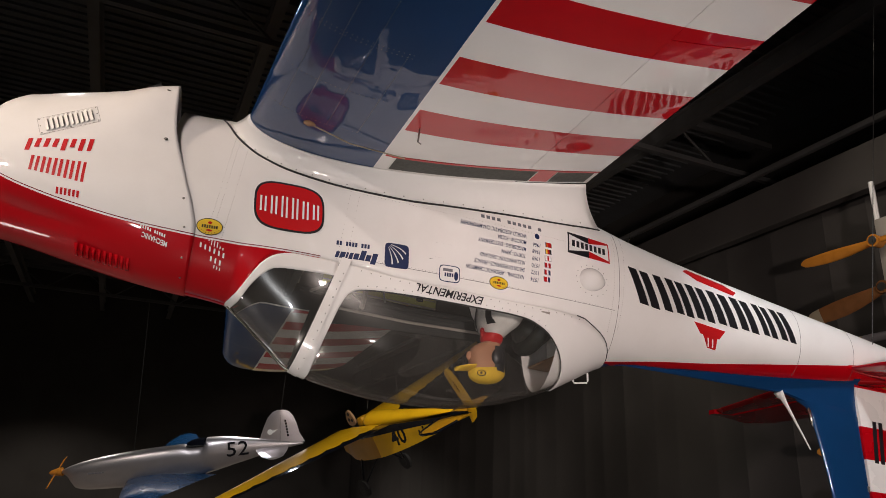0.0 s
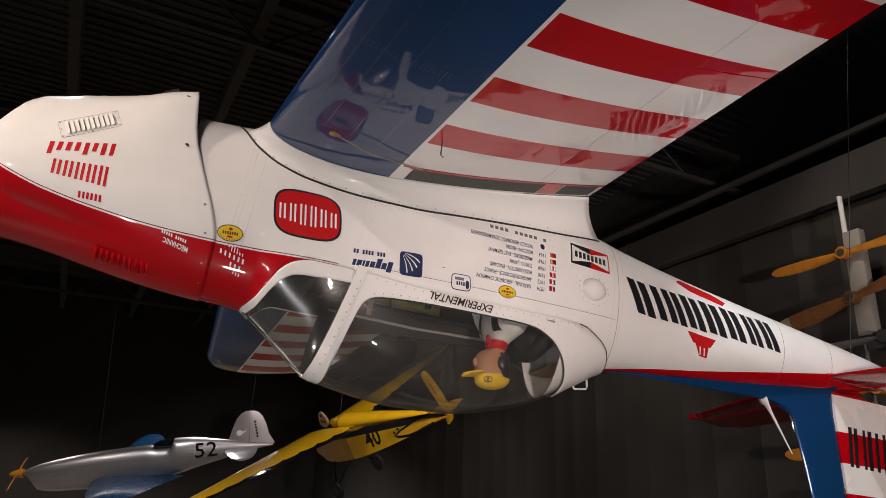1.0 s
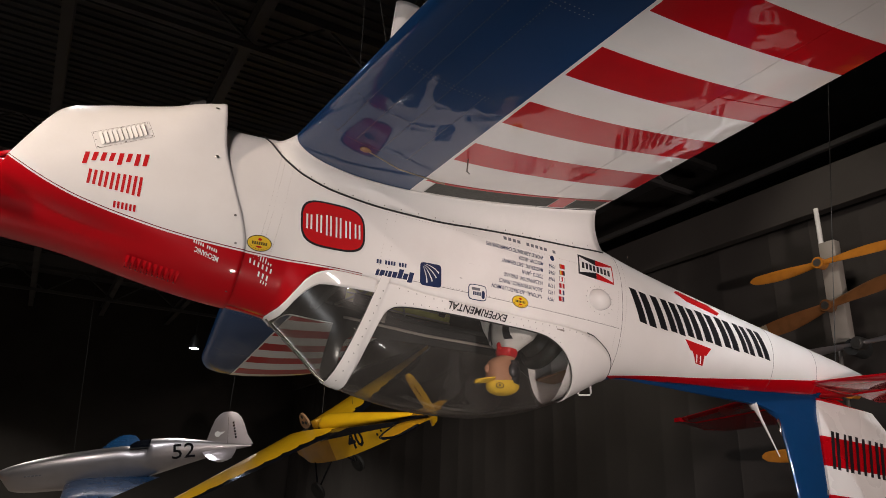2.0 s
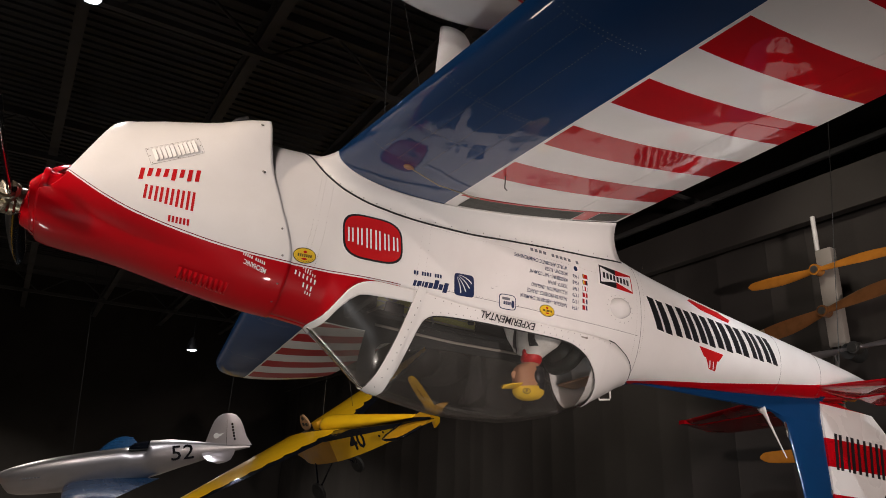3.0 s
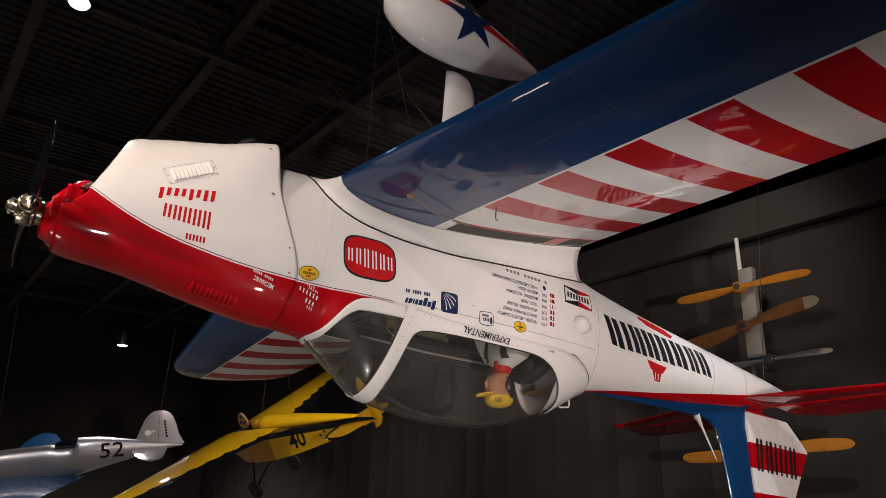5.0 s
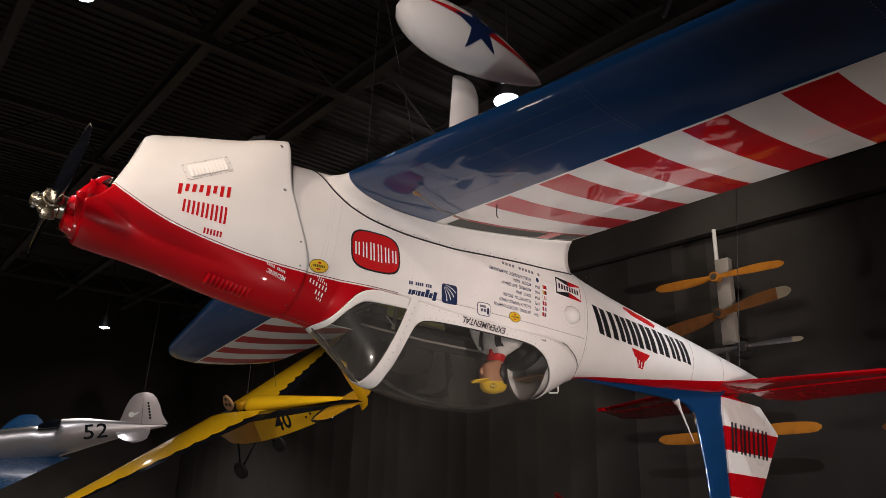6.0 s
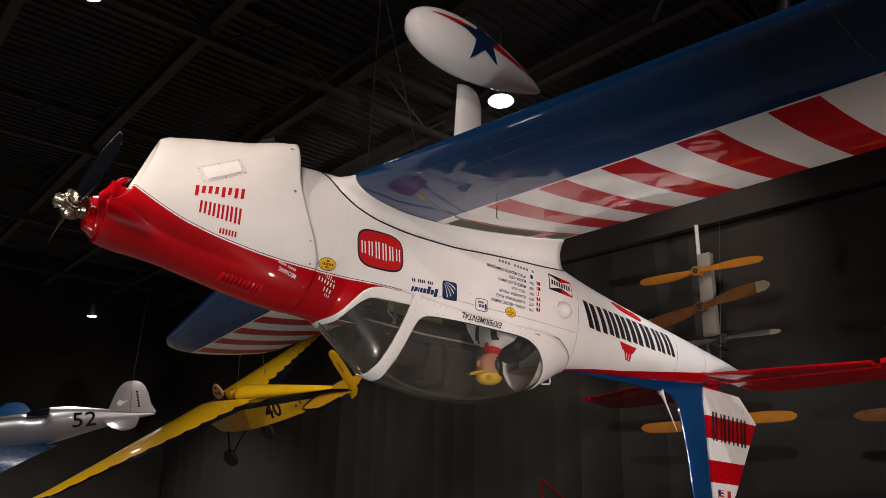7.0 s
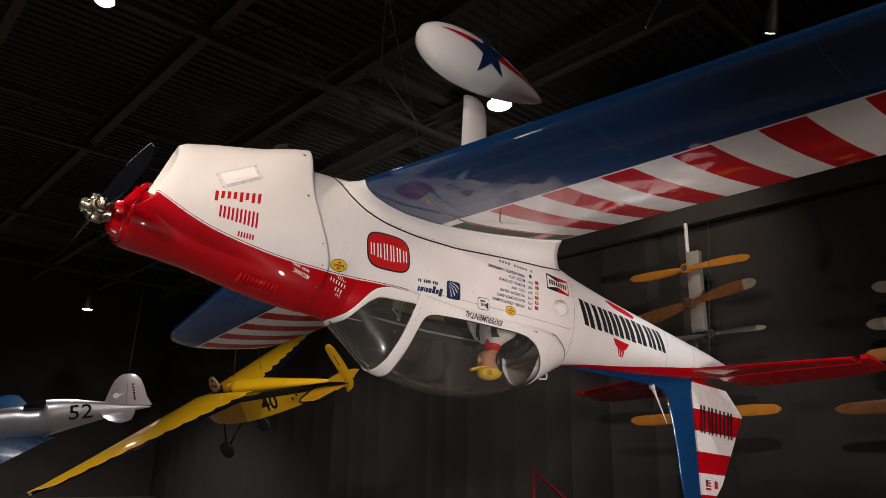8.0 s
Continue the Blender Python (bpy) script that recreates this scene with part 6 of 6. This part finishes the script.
for k in range(5):
    part("marking_bar", box(bmesh.new(), (0.035, 0.005, 0.022), (4.42 + 0.015 * k, -0.034, 0.72 - 0.045 * k)), plane_black, sport_rudder)
vs, fs = letters("40", 0.36, 0.0, 0.95, 0.02)
me = bpy.data.meshes.new("race_number")
me.from_pydata([(2.06 + u, -s_wid(2.06 + u) - 0.010, -0.24 + 0.12 * u + v) for u, v in vs], [], fs)
me.materials.append(plane_black)
ob = new("race_number", me)
ob.parent = sport
tagged(ob, "black race number")
for s in (-1, 1):
    hub_ = Vector((0.75, s * 0.62, -0.95))
    part("gear_strut", tube([Vector((0.55, s * 0.24, -0.34)), hub_], 0.02, 8), plane_black, sport)
    part("gear_strut", tube([Vector((1.25, s * 0.26, -0.38)), hub_], 0.02, 8), plane_black, sport)
    wheel = part("wheel", lathe([(-0.05, 0.02), (-0.05, 0.13), (-0.03, 0.20), (0.03, 0.20), (0.05, 0.13), (0.05, 0.02)], Matrix.Translation(hub_) @ Matrix.Rotation(math.pi / 2, 4, "Z"), 22), rubber, sport)
    part("rim", lathe([(-0.056, 0.01), (-0.056, 0.11), (0.056, 0.11), (0.056, 0.01)], Matrix.Translation(hub_) @ Matrix.Rotation(math.pi / 2, 4, "Z"), 18), cockpit_dark, wheel)
cable([SPORT @ Vector((1.0, 0.9, 0.2)), SPORT @ Vector((1.0, 0.9, 0.2)) + Vector((-1.2, 0.6, 6.0))])
cable([SPORT @ Vector((1.0, 0.1, 0.55)), SPORT @ Vector((1.0, 0.1, 0.55)) + Vector((0.05, 0.1, 5.7))])

# ---- propellers shown on a post before the curtain ----
SHOW = HALL @ Matrix.Translation((-5.65, 9.13, 0))   # x along the wall, y towards it


def show_prop(m, length, chord, kind, label, twist=0.5):
    """A carved two-blade propeller: hub, two blades, their sheathed tips."""
    body_mat, tip_mat = {"light": (varnish, pale_tip), "dark": (dark_varnish, pale_tip), "metal": (silver_paint, pale_tip), "plain": (varnish, varnish), "brown": (dark_varnish, dark_varnish)}[kind]
    t = thing("display_propeller", m, label, "propeller", "propellers on display")
    part("hub", lathe([(-0.07, 0.03), (-0.07, 0.085), (0.07, 0.085), (0.07, 0.03)], Matrix.Rotation(math.pi / 2, 4, "Z"), 20), body_mat if kind != "metal" else steel, t)
    part("hub_plate", lathe([(-0.012, 0.01), (-0.012, 0.055), (0.0, 0.055)], Matrix.Translation((0, -0.072, 0)) @ Matrix.Rotation(math.pi / 2, 4, "Z"), 18), steel, t)
    for s in (-1, 1):
        rows = []
        for u in steps(0, 1, 22):
            r = 0.03 + (length / 2 - 0.03) * u
            c = chord * (0.42 + 0.58 * math.sin(math.pi * min(1.0, 0.08 + 0.72 * u)) ** 1.4)
            if u > 0.9:
                c *= math.sqrt(max(0.02, 1 - ((u - 0.9) / 0.105) ** 2))
            a0 = twist * (1 - 0.75 * u)
            th = 0.055 * (1 - u) + 0.010
            bend = 0.05 * chord / 0.1 * math.sin(math.pi * u) * s
            row = []
            for k in range(14):
                a = k * math.tau / 14
                e, q = c * math.cos(a), th * 0.5 * math.sin(a)
                row.append(Vector((s * r, e * math.sin(a0) * s + q * math.cos(a0), bend * 0.4 + e * math.cos(a0) - q * math.sin(a0) * s)))
            rows.append(row)
        b1 = part("blade", grid(rows[:18], True, True), body_mat, t)
        part("tip_sheath", grid(rows[17:], True, True), tip_mat, b1)
    return t


post = thing("display_post", SHOW, "pale painted wooden post carrying propellers", "display post")
part("board", box(bmesh.new(), (0.24, 0.14, 1.48), (0.10, 0.08, 4.65), None, 0.008), mount_grey, post)
part("rod", tube([(0, 0.06, 5.36), (0, 0.06, 5.95)], 0.035, 8), white_decal, post)
part("foot_rod", tube([(0, 0.10, 0.0), (0, 0.10, 3.92)], 0.03, 8), steel, post)
show_prop(SHOW @ pose(0.03, -0.09, 5.055, 0, 0), 2.32, 0.080, "plain", "varnished honey-coloured wooden propeller on the post")
show_prop(SHOW @ pose(0.05, -0.09, 4.42, 0, -9.5), 2.42, 0.115, "dark", "dark wooden propeller with pale fabric tips")
show_prop(SHOW @ pose(0.44, -0.16, 3.815, 0, -1), 1.84, 0.055, "metal", "polished metal propeller with a round hub", 0.9)
show_prop(SHOW @ pose(0.07, -0.09, 2.49, 0, -2.5), 2.70, 0.095, "plain", "varnished wooden propeller low on the post")
show_prop(SHOW @ pose(0.2, -0.09, 3.20, 0, 1), 1.9, 0.07, "light", "slim varnished wooden propeller on the post")
part("drum", lathe([(-0.16, 0.02), (-0.16, 0.11), (0.10, 0.13), (0.12, 0.02)], Matrix.Translation((0.34, -0.02, 3.78)) @ Matrix.Rotation(math.pi / 2, 4, "Z"), 22), cockpit_dark, post, "dark round engine drum")
POST2 = SHOW @ Matrix.Translation((3.95, 0, 0))
copy_thing(post, POST2)
for z, ln, kind, tilt in ((4.17, 2.06, "metal", 4), (3.70, 2.34, "metal", 0), (3.30, 2.5, "plain", -2), (2.60, 3.5, "brown", -3)):
    show_prop(POST2 @ pose(0.0, -0.09, z, 0, tilt), ln, 0.10, kind, "wooden display propeller on the far post" if kind != "metal" else "metal display propeller on the far post")

# ---- red barrier rails on the floor ----
rail = thing("barrier_rail", Matrix.Translation((3.38, 11.77, 0)), "red tubular barrier rail standing by the curtain", "barrier")
part("post", tube([(0, 0, 0), (0, 0, 1.54)], 0.03, 8), rail_red, rail)
part("brace", tube([(0, 0, 1.52), (0.75, -1.42, 0.5), (0.90, -1.70, 0.0)], 0.03, 8), rail_red, rail)

# ---- track lamps that the eye meets ----


def lamp(at, aim, watts, glow=True, size=0.17, angle=70):
    m = look(at, aim)
    t = thing("track_lamp", m, "black track spotlight, lit, hung from the roof", "lamp", "track lamps")
    part("housing", lathe([(0.0, size * 1.04), (0.04, size * 1.08), (0.16, size * 0.95), (0.34, size * 0.5), (0.36, 0.02)], Matrix.Rotation(-math.pi / 2, 4, "Y"), 24), lamp_body, t)
    part("lens", lathe([(-0.012, 0.001), (-0.010, size * 0.6), (0.0, size)], Matrix.Rotation(-math.pi / 2, 4, "Y"), 24), lens_glow, t)
    up = m.inverted() @ (Vector(at) + Vector((0, 0, 3.6)))
    part("stem", tube([Vector((0, 0, 0.3)), m.inverted() @ (Vector(at) + Vector((0, 0, 0.45))), up], 0.012, 6), lamp_body, t)
    spot("lamp_light", m @ Vector((0, 0, -0.05)), aim, watts, angle, 0.6, 0.1, (0.93, 0.95, 1.0))


lamp((0.73, 6.08, 6.0), (0.70, 5.85, 3.0), 110, size=0.155)
lamp((2.65, 5.67, 7.25), (2.6, 16.0, 2.2), 30, size=0.05)
lamp((2.91, 3.78, 6.0), (3.9, 6.4, 2.8), 420, size=0.068)
lamp((-3.75, 5.19, 6.0), (-3.5, 4.7, 3.0), 110, size=0.092)
lamp((-6.68, 19.75, 5.5), (-6.6, 19.65, 2.6), 220, size=0.13)
